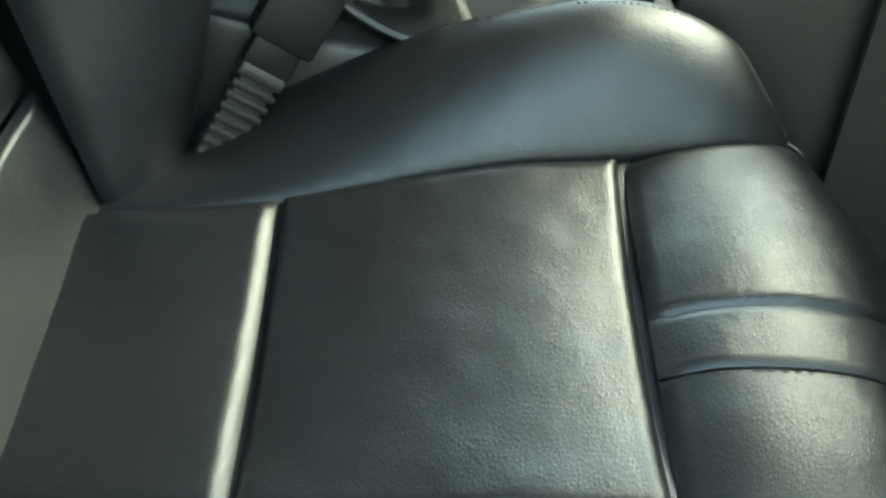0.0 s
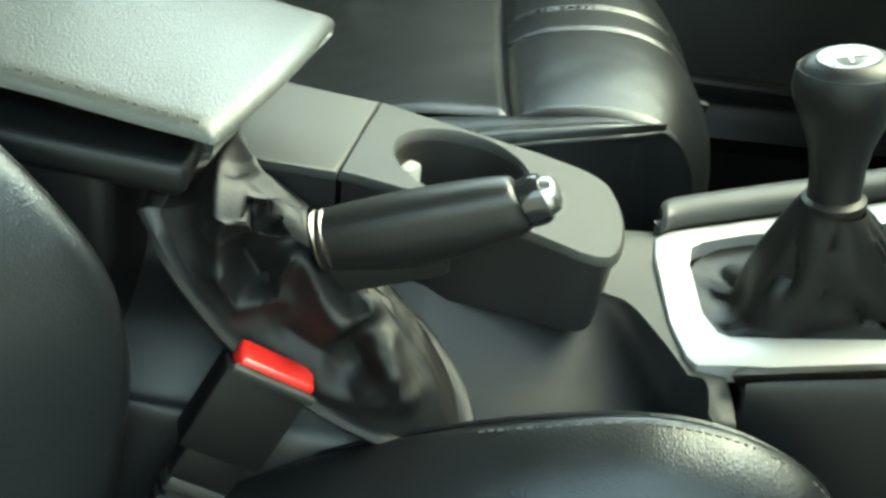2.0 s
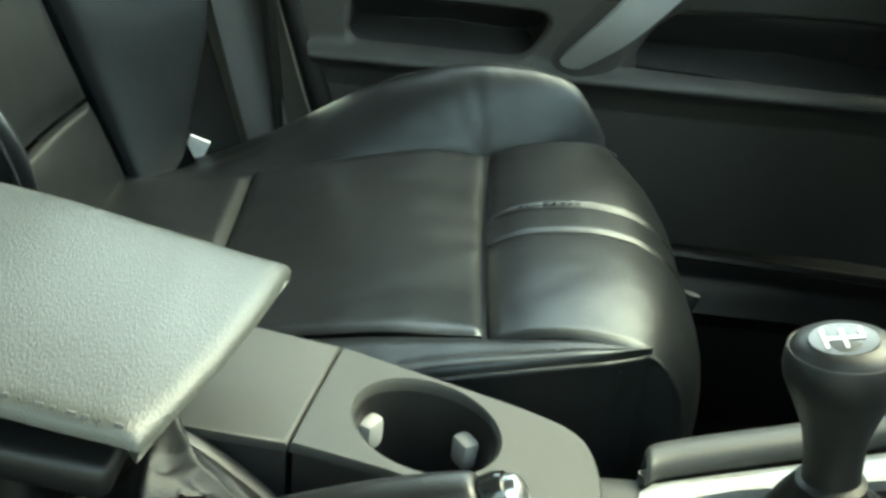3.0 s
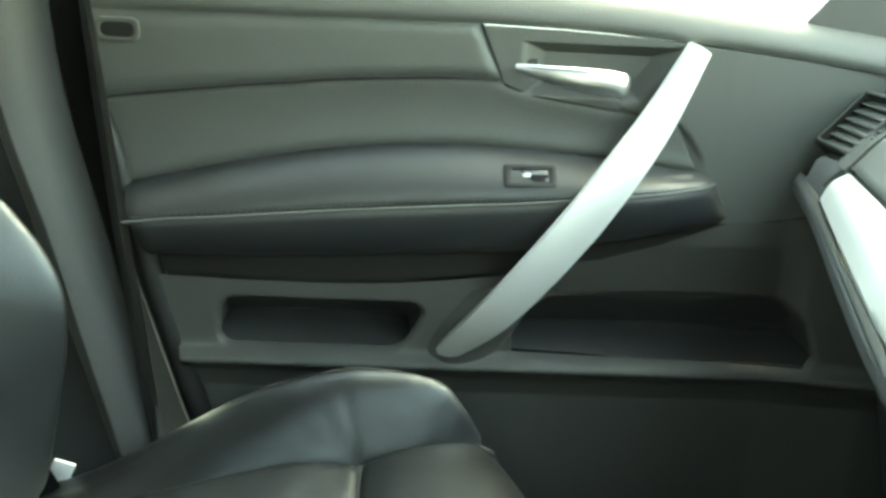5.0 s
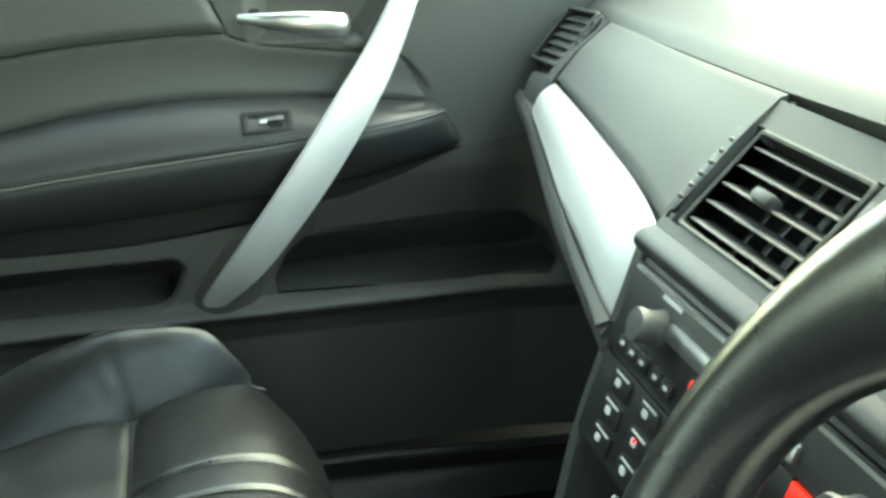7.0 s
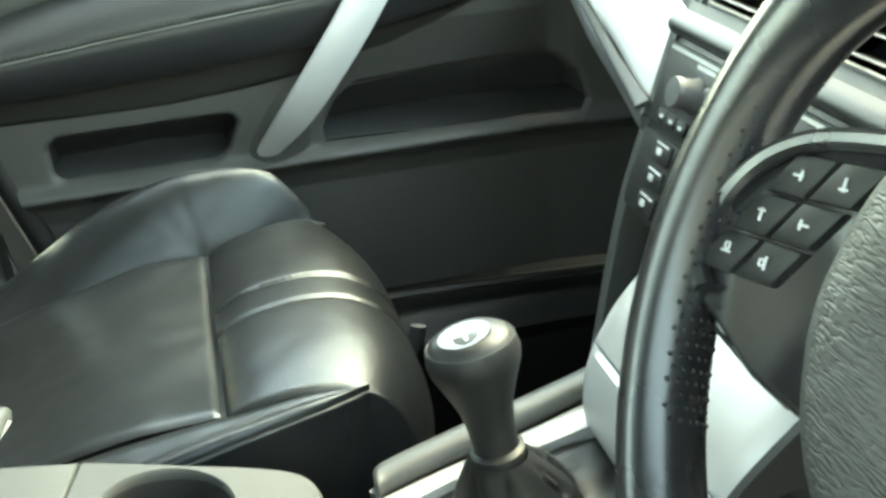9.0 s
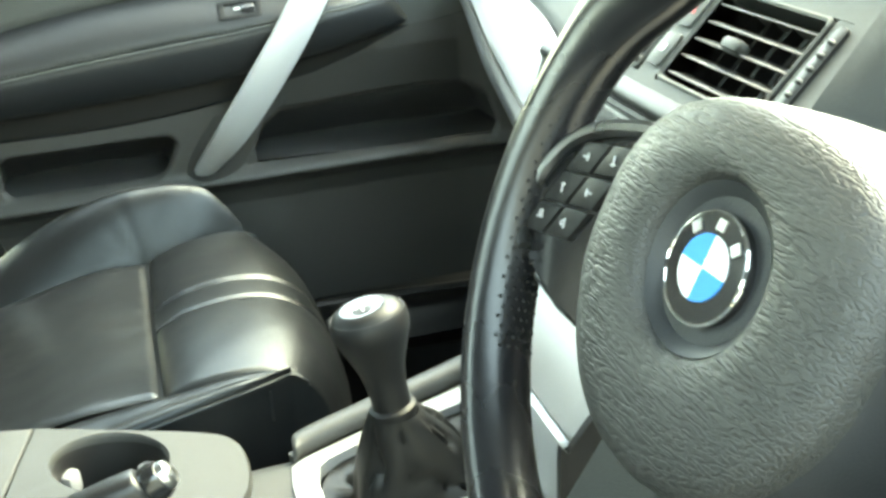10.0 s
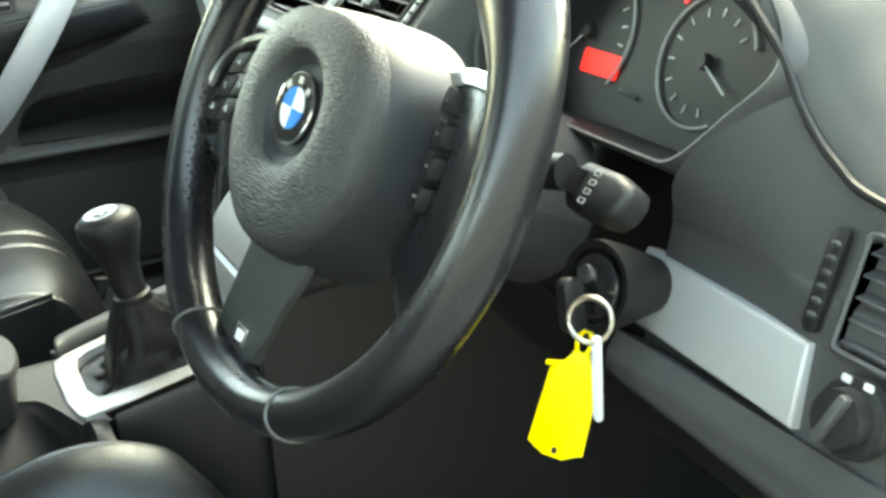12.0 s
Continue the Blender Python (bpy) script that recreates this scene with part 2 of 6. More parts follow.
def rounded(w, h, r, n=5):
    """A rounded rectangle round the origin."""
    out = []
    for cx, cy, a in ((w / 2 - r, h / 2 - r, 0), (-w / 2 + r, h / 2 - r, 90), (-w / 2 + r, -h / 2 + r, 180), (w / 2 - r, -h / 2 + r, 270)):
        out += [(cx + r * math.cos(radians(a + 90 * k / n)), cy + r * math.sin(radians(a + 90 * k / n))) for k in range(n + 1)]
    return out


def stitches(path, length=0.005, gap=0.003, r=0.0007):
    """A row of thread stitches along a line."""
    bm = bmesh.new()
    p = [Vector(q) for q in path]
    d = 0.0
    for a, b in zip(p, p[1:]):
        l = (b - a).length
        while d < l:
            q = a + (b - a) * (d / l)
            e = a + (b - a) * min(1, (d + length) / l)
            tube_bm([q, e], r, 5, bm=bm)
            d += length + gap
        d -= l
    return bm


def drape(bm, path, lift):
    """Lay a line on top of a panel, following its surface."""
    co = np.array([v.co for v in bm.verts])
    out = []
    for p in path:
        d = (co[:, 0] - p[0]) ** 2 + (co[:, 1] - p[1]) ** 2
        k = np.argsort(d)[:4]
        w = 1 / (d[k] + 1e-7)
        out.append((p[0], p[1], float((co[k, 2] * w).sum() / w.sum()) + lift))
    return out


def frame_m(o, xdir, zdir):
    """A pose with its z along zdir and its x near xdir."""
    z = Vector(zdir).normalized()
    x = Vector(xdir)
    x = (x - z * x.dot(z)).normalized()
    y = z.cross(x)
    return Matrix(((x.x, y.x, z.x, o[0]), (x.y, y.y, z.y, o[1]), (x.z, y.z, z.z, o[2]), (0, 0, 0, 1)))


# ---- setting: ground and car shell ----
g = bmesh.new()
bmesh.ops.create_grid(g, x_segments=4, y_segments=4, size=60, matrix=pose(0, 0, -0.42))
tagged(obj("ground", g, ASPHALT, False), "grey asphalt ground the car stands on", "ground", kind="structure")

# Unseen wall, added to hold back sky light on the driver's side
SKY_BLOCK = make_mat("sky_block_grey", (0.20, 0.20, 0.20), 0.85, grain=0.5, grain_scale=30, wear=0.3, wear_scale=3)
tagged(obj("wall_sky_block", box_bm(16, 0.3, 2.7, pose(0, -3.6, 0.93), 0.02), SKY_BLOCK, False), "unseen grey wall added beside the car to hold back sky light", "wall", kind="structure")
tagged(obj("floor", box_bm(2.2, 1.5, 0.04, pose(-0.15, 0, 0.03), 0), CARPET, False),
               "black carpet on the car floor", "floor", kind="structure")
roof_p = sheet([[(-1.3, -0.62, 1.34), (-1.3, 0, 1.37), (-1.3, 0.62, 1.34)], [(-0.5, -0.64, 1.40), (-0.5, 0, 1.44), (-0.5, 0.64, 1.40)],
                [(0.28, -0.58, 1.33), (0.28, 0, 1.37), (0.28, 0.58, 1.33)]], 20, 16)
roof_bm = grid_bm(roof_p)
bmesh.ops.solidify(roof_bm, geom=roof_bm.faces[:], thickness=-0.04)
tagged(obj("ceiling", roof_bm, HEADLINER), "dark cloth headliner under the car roof", "ceiling", kind="structure")
tagged(obj("wall_back", box_bm(0.06, 1.4, 1.0, pose(-1.33, 0, 0.52), 0.01), DARK_PLASTIC),
       "dark trimmed back of the cabin behind the seats", "wall", kind="structure")
tagged(obj("wall_front", box_bm(0.05, 1.5, 0.85, pose(0.78, 0, 0.40), 0.01), CARPET),
       "black carpeted bulkhead in front of the footwells", "wall", kind="structure")
for sy in (-1, 1):
    tagged(obj("wall_pillar", tube_bm(curve([(0.30, sy * 0.60, 1.34), (0.62, sy * 0.68, 1.08), (0.92, sy * 0.74, 0.84)], 12), 0.035, 12, r2=0.05), GREY_PLASTIC),
           "slanting windscreen pillar trimmed in grey plastic", "pillar", kind="structure")
for sy in (-1, 1):
    tagged(obj("wall_cowl_side", box_bm(0.26, 0.04, 0.86, pose(0.68, sy * 0.785, 0.43), 0.005), CARPET),
           "black carpeted kick panel beside the footwell", "kick panel", kind="structure")
for sy in (-1, 1):
    tagged(obj("wall_rear_side", box_bm(0.78, 0.05, 0.85, pose(-0.95, sy * 0.78, 0.45), 0.01), DARK_PLASTIC),
           "dark rear side trim behind the front doors", "wall", kind="structure")
    # Rear window filled with opaque black, added to keep light off the seats
    tagged(obj("rear_window_block", pad([[(-1.32, sy * 0.76, 0.86), (-1.32, sy * 0.64, 1.34)], [(-0.56, sy * 0.77, 0.86), (-0.56, sy * 0.65, 1.40)]], 6, 6, side=(0, sy, 0), groove=0, thick=0.01), GLOSS),
           "unseen opaque black sheet filling the rear side window to block light", "window", kind="structure")
    tagged(obj("wall_roof_rail", tube_bm(curve([(-1.3, sy * 0.63, 1.33), (-0.5, sy * 0.645, 1.385), (0.28, sy * 0.59, 1.32)], 14), 0.035, 10), HEADLINER),
           "dark roof rail above the door opening", "roof rail", kind="structure")

# passenger door pillar with the belt in front of it
PILLAR = thing("wall_door_pillar", "dark trimmed pillar behind the passenger door opening", "pillar", kind="structure")
part("pillar_trim", pad([[(-0.53, 0.73, 1.34), (-0.50, 0.62, 1.34), (-0.47, 0.66, 1.34)],
                         [(-0.56, 0.75, 0.86), (-0.53, 0.66, 0.86), (-0.475, 0.70, 0.86)],
                         [(-0.52, 0.76, 0.60), (-0.48, 0.68, 0.60), (-0.43, 0.72, 0.60)],
                         [(-0.42, 0.77, 0.28), (-0.40, 0.69, 0.28), (-0.355, 0.72, 0.28)]],
                        30, 10, side=(0, -1, 0), groove=0.0, thick=0.03), DARK_PLASTIC, PILLAR)
part("door_seal", tube_bm(curve([(-0.475, 0.725, 1.3), (-0.468, 0.735, 0.86), (-0.43, 0.742, 0.70), (-0.39, 0.745, 0.55), (-0.33, 0.745, 0.36), (-0.28, 0.745, 0.27)], 30), 0.016, 10), BLACK, PILLAR,
     "black rubber door seal")
part("rear_trim", pad([[(-0.80, 0.74, 1.35), (-0.505, 0.665, 1.35)], [(-0.80, 0.75, 0.86), (-0.53, 0.70, 0.86)], [(-0.80, 0.76, 0.6), (-0.47, 0.72, 0.6)],
                       [(-0.80, 0.76, 0.06), (-0.34, 0.73, 0.06)]], 20, 8, side=(0, -1, 0), groove=0, thick=0.03), DARK_PLASTIC, PILLAR)

# Out of view: pillar added to keep doorway light off the driver's backrest
DRIVER_PILLAR = thing("wall_door_pillar", "unseen dark trimmed pillar behind the open driver door, added as shade", "pillar", kind="structure")
part("pillar_trim", pad([[(-0.57, -0.73, 1.34), (-0.54, -0.62, 1.34), (-0.51, -0.66, 1.34)],
                         [(-0.60, -0.75, 0.86), (-0.57, -0.66, 0.86), (-0.515, -0.70, 0.86)],
                         [(-0.56, -0.76, 0.60), (-0.52, -0.68, 0.60), (-0.47, -0.72, 0.60)],
                         [(-0.46, -0.77, 0.28), (-0.44, -0.69, 0.28), (-0.395, -0.72, 0.28)]],
                        30, 10, side=(0, 1, 0), groove=0.0, thick=0.03), DARK_PLASTIC, DRIVER_PILLAR)

# sill under the passenger door
SILL = thing("door_sill", "black plastic sill strip along the passenger footwell", "sill", kind="structure")
part("sill_cover", pad([[(-0.35, 0.66, 0.235), (-0.35, 0.70, 0.265), (-0.35, 0.78, 0.27)],
                        [(0.70, 0.66, 0.215), (0.70, 0.70, 0.245), (0.70, 0.78, 0.25)]], 12, 12, groove=0, thick=0.1), BLACK, SILL)
part("sill_wall", box_bm(1.15, 0.05, 0.20, pose(0.18, 0.715, 0.13), 0.004), CARPET, SILL, "carpeted side of the sill")
part("sill_strip", tube_bm([(-0.3, 0.705, 0.285), (0.1, 0.705, 0.28), (0.5, 0.70, 0.262)], 0.009, 8, r2=0.005), BLACK, SILL)

# ---- passenger door ----
SEAM = make_mat("seam_grey", (0.06, 0.065, 0.065), 0.6, wear=0.1)
DOOR = thing("door_1", "closed passenger door with dark grey vinyl panels, leather armrest and silver pull", "door", kind="structure")


def lerp_line(pts):
    xs = [p[0] for p in pts]
    zs = [p[1] for p in pts]
    return lambda x: float(cr(zs, np.interp(x, xs, np.linspace(0, 1, len(xs)))))


def edge_x(z):
    """The door panel's rear edge leans forward on its way down."""
    return float(np.interp(z, [0.28, 0.40, 0.59, 0.70, 0.82, 0.90], [-0.30, -0.335, -0.385, -0.425, -0.462, -0.475]))


def band(lo, hi, prof, x1, nx, ns, name, mat, groove=0.0, x0=None, label="", back=0.02, rnd=0.0):
    """A strip of the door between two lines of height; prof(s, x) gives y."""
    P = np.zeros((nx, ns, 3))
    for i in range(nx):
        for j in range(ns):
            s = j / (ns - 1)
            a = i / (nx - 1)
            xe = edge_x(lo(-0.4) + (hi(-0.4) - lo(-0.4)) * s) if x0 is None else (x0(s) if callable(x0) else x0)
            xr = x1(s) if callable(x1) else x1
            x = xe + (xr - xe) * a
            z = lo(x) + (hi(x) - lo(x)) * s
            e = min(a * (xr - xe), (1 - a) * (xr - xe), s * (hi(x) - lo(x)), (1 - s) * (hi(x) - lo(x)))
            k = min(1, e / 0.012)
            P[i, j] = (x, prof(s, x) + groove * (1 - math.sqrt(max(0, 1 - (1 - k) ** 2))), z)
    return part(name, grid_bm(P, back, side=(0, -1, 0)), mat, DOOR, label)


belt = lerp_line([(-0.48, 0.853), (-0.24, 0.856), (-0.05, 0.857), (0.11, 0.852), (0.29, 0.836), (0.45, 0.815)])
seam = lerp_line([(-0.46, 0.762), (-0.24, 0.789), (-0.127, 0.799), (-0.03, 0.801), (0.0, 0.79)])
padtop = lerp_line([(-0.44, 0.668), (-0.246, 0.712), (-0.10, 0.729), (0.02, 0.727), (0.10, 0.72), (0.21, 0.71)])
padfront = lerp_line([(-0.44, 0.640), (-0.37, 0.648), (-0.19, 0.665), (0.0, 0.680), (0.10, 0.690), (0.21, 0.700)])
padbot = lerp_line([(-0.44, 0.600), (-0.38, 0.602), (-0.19, 0.608), (0.0, 0.621), (0.12, 0.638), (0.19, 0.652), (0.24, 0.664)])
stripbot = lerp_line([(-0.44, 0.574), (-0.19, 0.570), (-0.04, 0.582), (0.10, 0.608), (0.16, 0.628), (0.20, 0.644), (0.24, 0.658), (0.30, 0.664), (0.46, 0.695)])

band(belt, lambda x: belt(x) + 0.045, lambda s, x: 0.735 + 0.045 * (1 - math.sqrt(max(0, 1 - s * s))), 0.46, 50, 10, "belt_trim", DOOR_VINYL, 0.004)
sx = lambda s: -0.025 - 0.026 * s
band(seam, belt, lambda s, x: 0.732 + 0.003 * s, sx, 60, 10, "upper_panel", DOOR_VINYL, 0.005)
low_edge = lerp_line([(-0.03, 0.801), (0.0, 0.789), (0.05, 0.781), (0.117, 0.772), (0.166, 0.764), (0.21, 0.71)])
mid_hi = lambda x: seam(x) if x < -0.025 else low_edge(x)
band(padtop, mid_hi, lambda s, x: 0.735 + 0.004 * math.sin(3.1 * s), lambda s: 0.208 - 0.042 * s, 80, 14, "middle_panel", DOOR_VINYL, 0.004)


def blunt(x, end=0.214):
    """The armrest sinks into the panel towards its slanting front end."""
    return math.sqrt(max(0.0, 1 - max(0, (x - end + 0.17) / 0.17) ** 2.2))


band(padfront, padtop, lambda s, x: 0.735 - 0.045 * blunt(x, 0.214 - 0.011 * s) * math.cos(math.pi / 2 * s) - 0.002, lambda s: 0.214 - 0.011 * s, 80, 14, "armrest_top", DOOR_LEATHER, 0.004,
     label="black leather armrest top")
band(padbot, padfront, lambda s, x: 0.735 - 0.047 * blunt(x, 0.236 - 0.021 * s) * math.sin(math.pi / 2 * (0.35 + 0.65 * s)), lambda s: 0.236 - 0.021 * s, 80, 12, "armrest_front", DOOR_LEATHER, 0.003,
     label="black leather armrest front")
band(stripbot, padbot, lambda s, x: 0.742, lambda s: 0.200, 60, 5, "recess_strip", BLACK)
part("piping", tube_bm([(x, 0.733 - 0.046 * blunt(x), padfront(x) + 0.001) for x in np.linspace(-0.41, 0.212, 60)], 0.0016, 6), SEAM, DOOR, "pale stitched seam")
part("seam", tube_bm([(x, 0.729, seam(x)) for x in np.linspace(-0.43, -0.03, 50)], 0.0016, 6), BLACK, DOOR)
part("stitching", stitches([(x, 0.7345, seam(x) - 0.006) for x in np.linspace(-0.43, -0.035, 70)], 0.004, 0.0025, 0.0007), THREAD, DOOR)
part("stitching", stitches([(x, 0.7285 - 0.045 * blunt(x), padfront(x) + 0.0065) for x in np.linspace(-0.40, 0.19, 90)], 0.004, 0.0025, 0.0007), SEAM, DOOR)

# front part of the door, with the handle recess


def front_y(x, z):
    """The smooth panel in front, dished where the inner handle sits."""
    d = 0.0
    u = min((x + 0.005) / 0.03, (0.118 + 0.74 * (z - 0.781) - x) / 0.022, (0.842 - z) / 0.014, (z - 0.785) / 0.015)
    d = 0.022 * min(1, max(0, u))
    return 0.735 + d + 0.05 * max(0, x - 0.22)


P = np.zeros((190, 90, 3))
for i in range(190):
    for j in range(90):
        s = j / 89
        a = i / 189
        lo_x, hi_x = -0.02 - 0.027 * s, 0.47
        x = lo_x + (hi_x - lo_x) * a
        lo = low_edge(x) - 0.006 if x < 0.10 else float(np.interp(x, [0.10, 0.14, 0.24, 0.30, 0.47], [0.77, 0.66, 0.654, 0.661, 0.692]))
        z = lo + (belt(x) - 0.001 - lo) * s
        P[i, j] = (x, front_y(x, z) + 0.006 * min(1, max(0, (low_edge(min(x, 0.21)) - z) / 0.006)) * min(1, max(0, (0.20 - x) / 0.02)), z)
part("front_panel", grid_bm(P, 0.02, side=(0, -1, 0)), DOOR_VINYL, DOOR, "smooth grey panel round the inner handle")


POCKET = [(0.002, 0.496), (0.028, 0.538), (0.050, 0.552), (0.15, 0.557), (0.25, 0.560), (0.31, 0.556), (0.335, 0.538), (0.347, 0.502), (0.340, 0.490), (0.1, 0.494)]


def poly_sdf(x, z):
    """Distance to the front pocket's outline, negative inside."""
    best, inside = 9.0, False
    for (ax_, az), (bx_, bz) in zip(POCKET, POCKET[1:] + POCKET[:1]):
        ex, ez = bx_ - ax_, bz - az
        u = min(1, max(0, ((x - ax_) * ex + (z - az) * ez) / (ex * ex + ez * ez)))
        best = min(best, math.hypot(x - ax_ - u * ex, z - az - u * ez))
        if (az > z) != (bz > z) and x < ax_ + ex * (z - az) / ez:
            inside = not inside
    return -best if inside else best


def box_sdf(x, z):
    """Distance to the rear pocket's outline, negative inside."""
    x1 = -0.095 - 0.5 * max(0, 0.535 - z)
    qx, qz = abs(x - (x1 - 0.318) / 2) - (x1 + 0.318) / 2 + 0.016, abs(z - 0.519) - 0.010
    return math.hypot(max(qx, 0), max(qz, 0)) + min(max(qx, qz), 0) - 0.016


def pockets(x, z):
    return min(box_sdf(x, z), poly_sdf(x, z) - 0.004)


def lower_y(x, z):
    """Lower door: a plain panel with a ledge below the pockets and a soft lip round them."""
    y = 0.735 + 0.007 * max(0, 1 - max(0, pockets(x, z)) / 0.006) ** 2
    y -= 0.014 * math.exp(-((z - 0.476) / 0.010) ** 2)
    y += 0.012 * min(1, max(0, (0.466 - z) / 0.03))
    y -= 0.018 * min(1, max(0, (x - 0.30) / 0.12))
    # the panel leans back towards the mouth of the front pocket
    hollow = min(1, max(0, (x - 0.02 - 0.35 * (z - 0.55)) / 0.03)) * min(1, max(0, (0.335 - x) / 0.03))
    y += 0.016 * hollow * min(1, max(0, (0.628 - z) / 0.07)) * min(1, max(0, (z - 0.505) / 0.03))
    return y


NX, NZ = 300, 116
bm = bmesh.new()
grid = []
for i in range(NX):
    col = []
    for j in range(NZ):
        s = j / (NZ - 1)
        x0 = edge_x(0.27 + 0.33 * s)
        x = x0 + (0.55 - x0) * i / (NX - 1)
        z = 0.27 + (stripbot(x) - 0.272) * s
        d = pockets(x, z)
        if abs(d) < 0.0026:
            gx = (pockets(x + 1e-4, z) - pockets(x - 1e-4, z)) / 2e-4
            gz = (pockets(x, z + 1e-4) - pockets(x, z - 1e-4)) / 2e-4
            x, z, d = x - d * gx, z - d * gz, 0.0
        col.append((bm.verts.new((x, lower_y(x, z), z)), d))
    grid.append(col)
for i in range(NX - 1):
    for j in range(NZ - 1):
        q = (grid[i][j], grid[i + 1][j], grid[i + 1][j + 1], grid[i][j + 1])
        if min(v[1] for v in q) < -1e-6 or sum(v[1] for v in q) < 1e-7:
            continue
        bm.faces.new([v[0] for v in q])
bmesh.ops.delete(bm, geom=[v for v in bm.verts if not v.link_faces], context='VERTS')
part("lower_panel", bm, DOOR_PLASTIC, DOOR, "dark plastic lower panel with two map pockets")
REAR = [(-0.318, 0.497), (-0.316, 0.541), (-0.30, 0.545), (-0.11, 0.545), (-0.095, 0.537), (-0.110, 0.497), (-0.125, 0.493), (-0.312, 0.493)]
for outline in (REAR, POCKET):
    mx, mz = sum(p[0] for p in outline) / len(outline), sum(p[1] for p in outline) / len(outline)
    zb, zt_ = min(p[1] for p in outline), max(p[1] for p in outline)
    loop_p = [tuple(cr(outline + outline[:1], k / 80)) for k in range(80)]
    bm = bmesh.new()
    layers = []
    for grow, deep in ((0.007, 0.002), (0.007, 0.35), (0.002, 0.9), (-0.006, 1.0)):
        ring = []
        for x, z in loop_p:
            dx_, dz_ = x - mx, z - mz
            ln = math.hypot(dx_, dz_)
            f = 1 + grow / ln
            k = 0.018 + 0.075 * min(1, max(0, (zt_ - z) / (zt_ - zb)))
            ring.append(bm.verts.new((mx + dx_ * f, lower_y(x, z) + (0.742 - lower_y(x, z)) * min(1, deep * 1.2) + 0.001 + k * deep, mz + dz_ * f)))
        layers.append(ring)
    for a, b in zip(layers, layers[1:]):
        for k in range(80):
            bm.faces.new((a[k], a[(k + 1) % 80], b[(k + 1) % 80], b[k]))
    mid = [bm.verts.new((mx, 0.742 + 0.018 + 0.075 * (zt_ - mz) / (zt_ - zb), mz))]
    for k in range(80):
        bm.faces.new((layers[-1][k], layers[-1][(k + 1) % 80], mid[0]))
    # Darker plastic than the panel puts extra shade into the pocket
    part("map_pocket", bm, DARK_PLASTIC, DOOR, "map pocket lining, coloured darker to deepen its shade")
part("door_skin", box_bm(1.0, 0.03, 0.62, pose(0.06, 0.85, 0.56), 0.01), PAINT, DOOR)

# silver pull
pull = [(0.176, 0.722, 0.845), (0.137, 0.700, 0.774), (0.099, 0.676, 0.722), (0.056, 0.664, 0.663), (0.012, 0.668, 0.603), (-0.027, 0.688, 0.548), (-0.069, 0.733, 0.490)]
bm = bmesh.new()
n = 40
rings = []
for i in range(n):
    t = i / (n - 1)
    q = Vector(cr(pull, t))
    d = (Vector(cr(pull, min(1, t + 0.02))) - Vector(cr(pull, max(0, t - 0.02)))).normalized()
    w = float(cr([0.0135, 0.0190, 0.0220, 0.0228, 0.0222, 0.0200, 0.012], t))
    out = Vector((0, -1, 0))
    sd = d.cross(out).normalized()
    nrm = sd.cross(d).normalized()
    if nrm.y > 0:
        nrm = -nrm
    sec = [(-1, -0.2), (-0.92, 0.25), (-0.5, 0.5), (0, 0.58), (0.5, 0.5), (0.92, 0.25), (1, -0.2), (0.8, -0.8), (-0.8, -0.8)]
    rings.append([bm.verts.new(q + sd * (w * a) + nrm * (0.012 * b)) for a, b in sec])
for a, b in zip(rings, rings[1:]):
    for k in range(9):
        bm.faces.new((a[k], a[(k + 1) % 9], b[(k + 1) % 9], b[k]))
bm.faces.new(rings[0])
bm.faces.new(rings[-1][::-1])
part("pull_handle", bm, PULL_SILVER, DOOR, "curved silver door pull")
part("pull_foot", pad([[(-0.108, 0.742, 0.476), (-0.06, 0.724, 0.474), (0.01, 0.742, 0.476)], [(-0.095, 0.742, 0.51), (-0.045, 0.722, 0.52), (0.01, 0.742, 0.53)],
                       [(-0.07, 0.748, 0.56), (-0.02, 0.73, 0.57), (0.04, 0.748, 0.59)]], 14, 16, side=(0, -1, 0), groove=0.0, thick=0.01), DOOR_PLASTIC, DOOR)
# triangular panel where the outside mirror is fixed
part("mirror_panel", plate_bm([(0.29, -0.868), (0.57, -0.850), (0.53, -1.11), (0.49, -1.11)], 0.02, pose(0, 0.775, 0, -90, 0, 0), 0.004), DARK_PLASTIC, DOOR, "dark triangular mirror panel")
# inner handle
hp = [(-0.012, 0.728, 0.815), (0.02, 0.716, 0.812), (0.06, 0.708, 0.809), (0.095, 0.712, 0.804), (0.104, 0.728, 0.803)]
part("inner_handle", tube_bm(curve(hp, 24), 0.0052, 12, r2=0.0115, radii=[(0.30 + 0.85 * math.sin(math.pi * (i + 1) / 24 * 0.62)) * math.sqrt(max(0.06, 1 - max(0, (i - 19) / 4.1) ** 2)) for i in range(24)]), SATIN, DOOR,
     "brushed silver inner door handle")
part("handle_base", box_bm(0.03, 0.012, 0.012, pose(-0.002, 0.745, 0.817), 0.003), BLACK, DOOR)
# window switch
swm = frame_m((0.009, 0.7030, 0.7075), (1, 0, 0.02), (0, -0.72, 0.69))
sw = part("window_switch", ring_bm(rounded(0.056, 0.027, 0.004), rounded(0.040, 0.016, 0.003), 0.006, swm, 0.001), BLACK, DOOR, "black window switch")
part("rocker", plate_bm(rounded(0.038, 0.014, 0.003), 0.006, swm @ pose(0, 0, -0.001, 0, -6, 0), 0.001), GLOSS, sw)
part("symbol", plate_bm(rounded(0.008, 0.004, 0.001), 0.0005, swm @ pose(-0.004, 0, 0.0014, 0, -6, 0)), PRINT, sw)
# lock grille
lkm = frame_m((-0.418, 0.7305, 0.834), (1, 0, 0), (0, -1, 0))
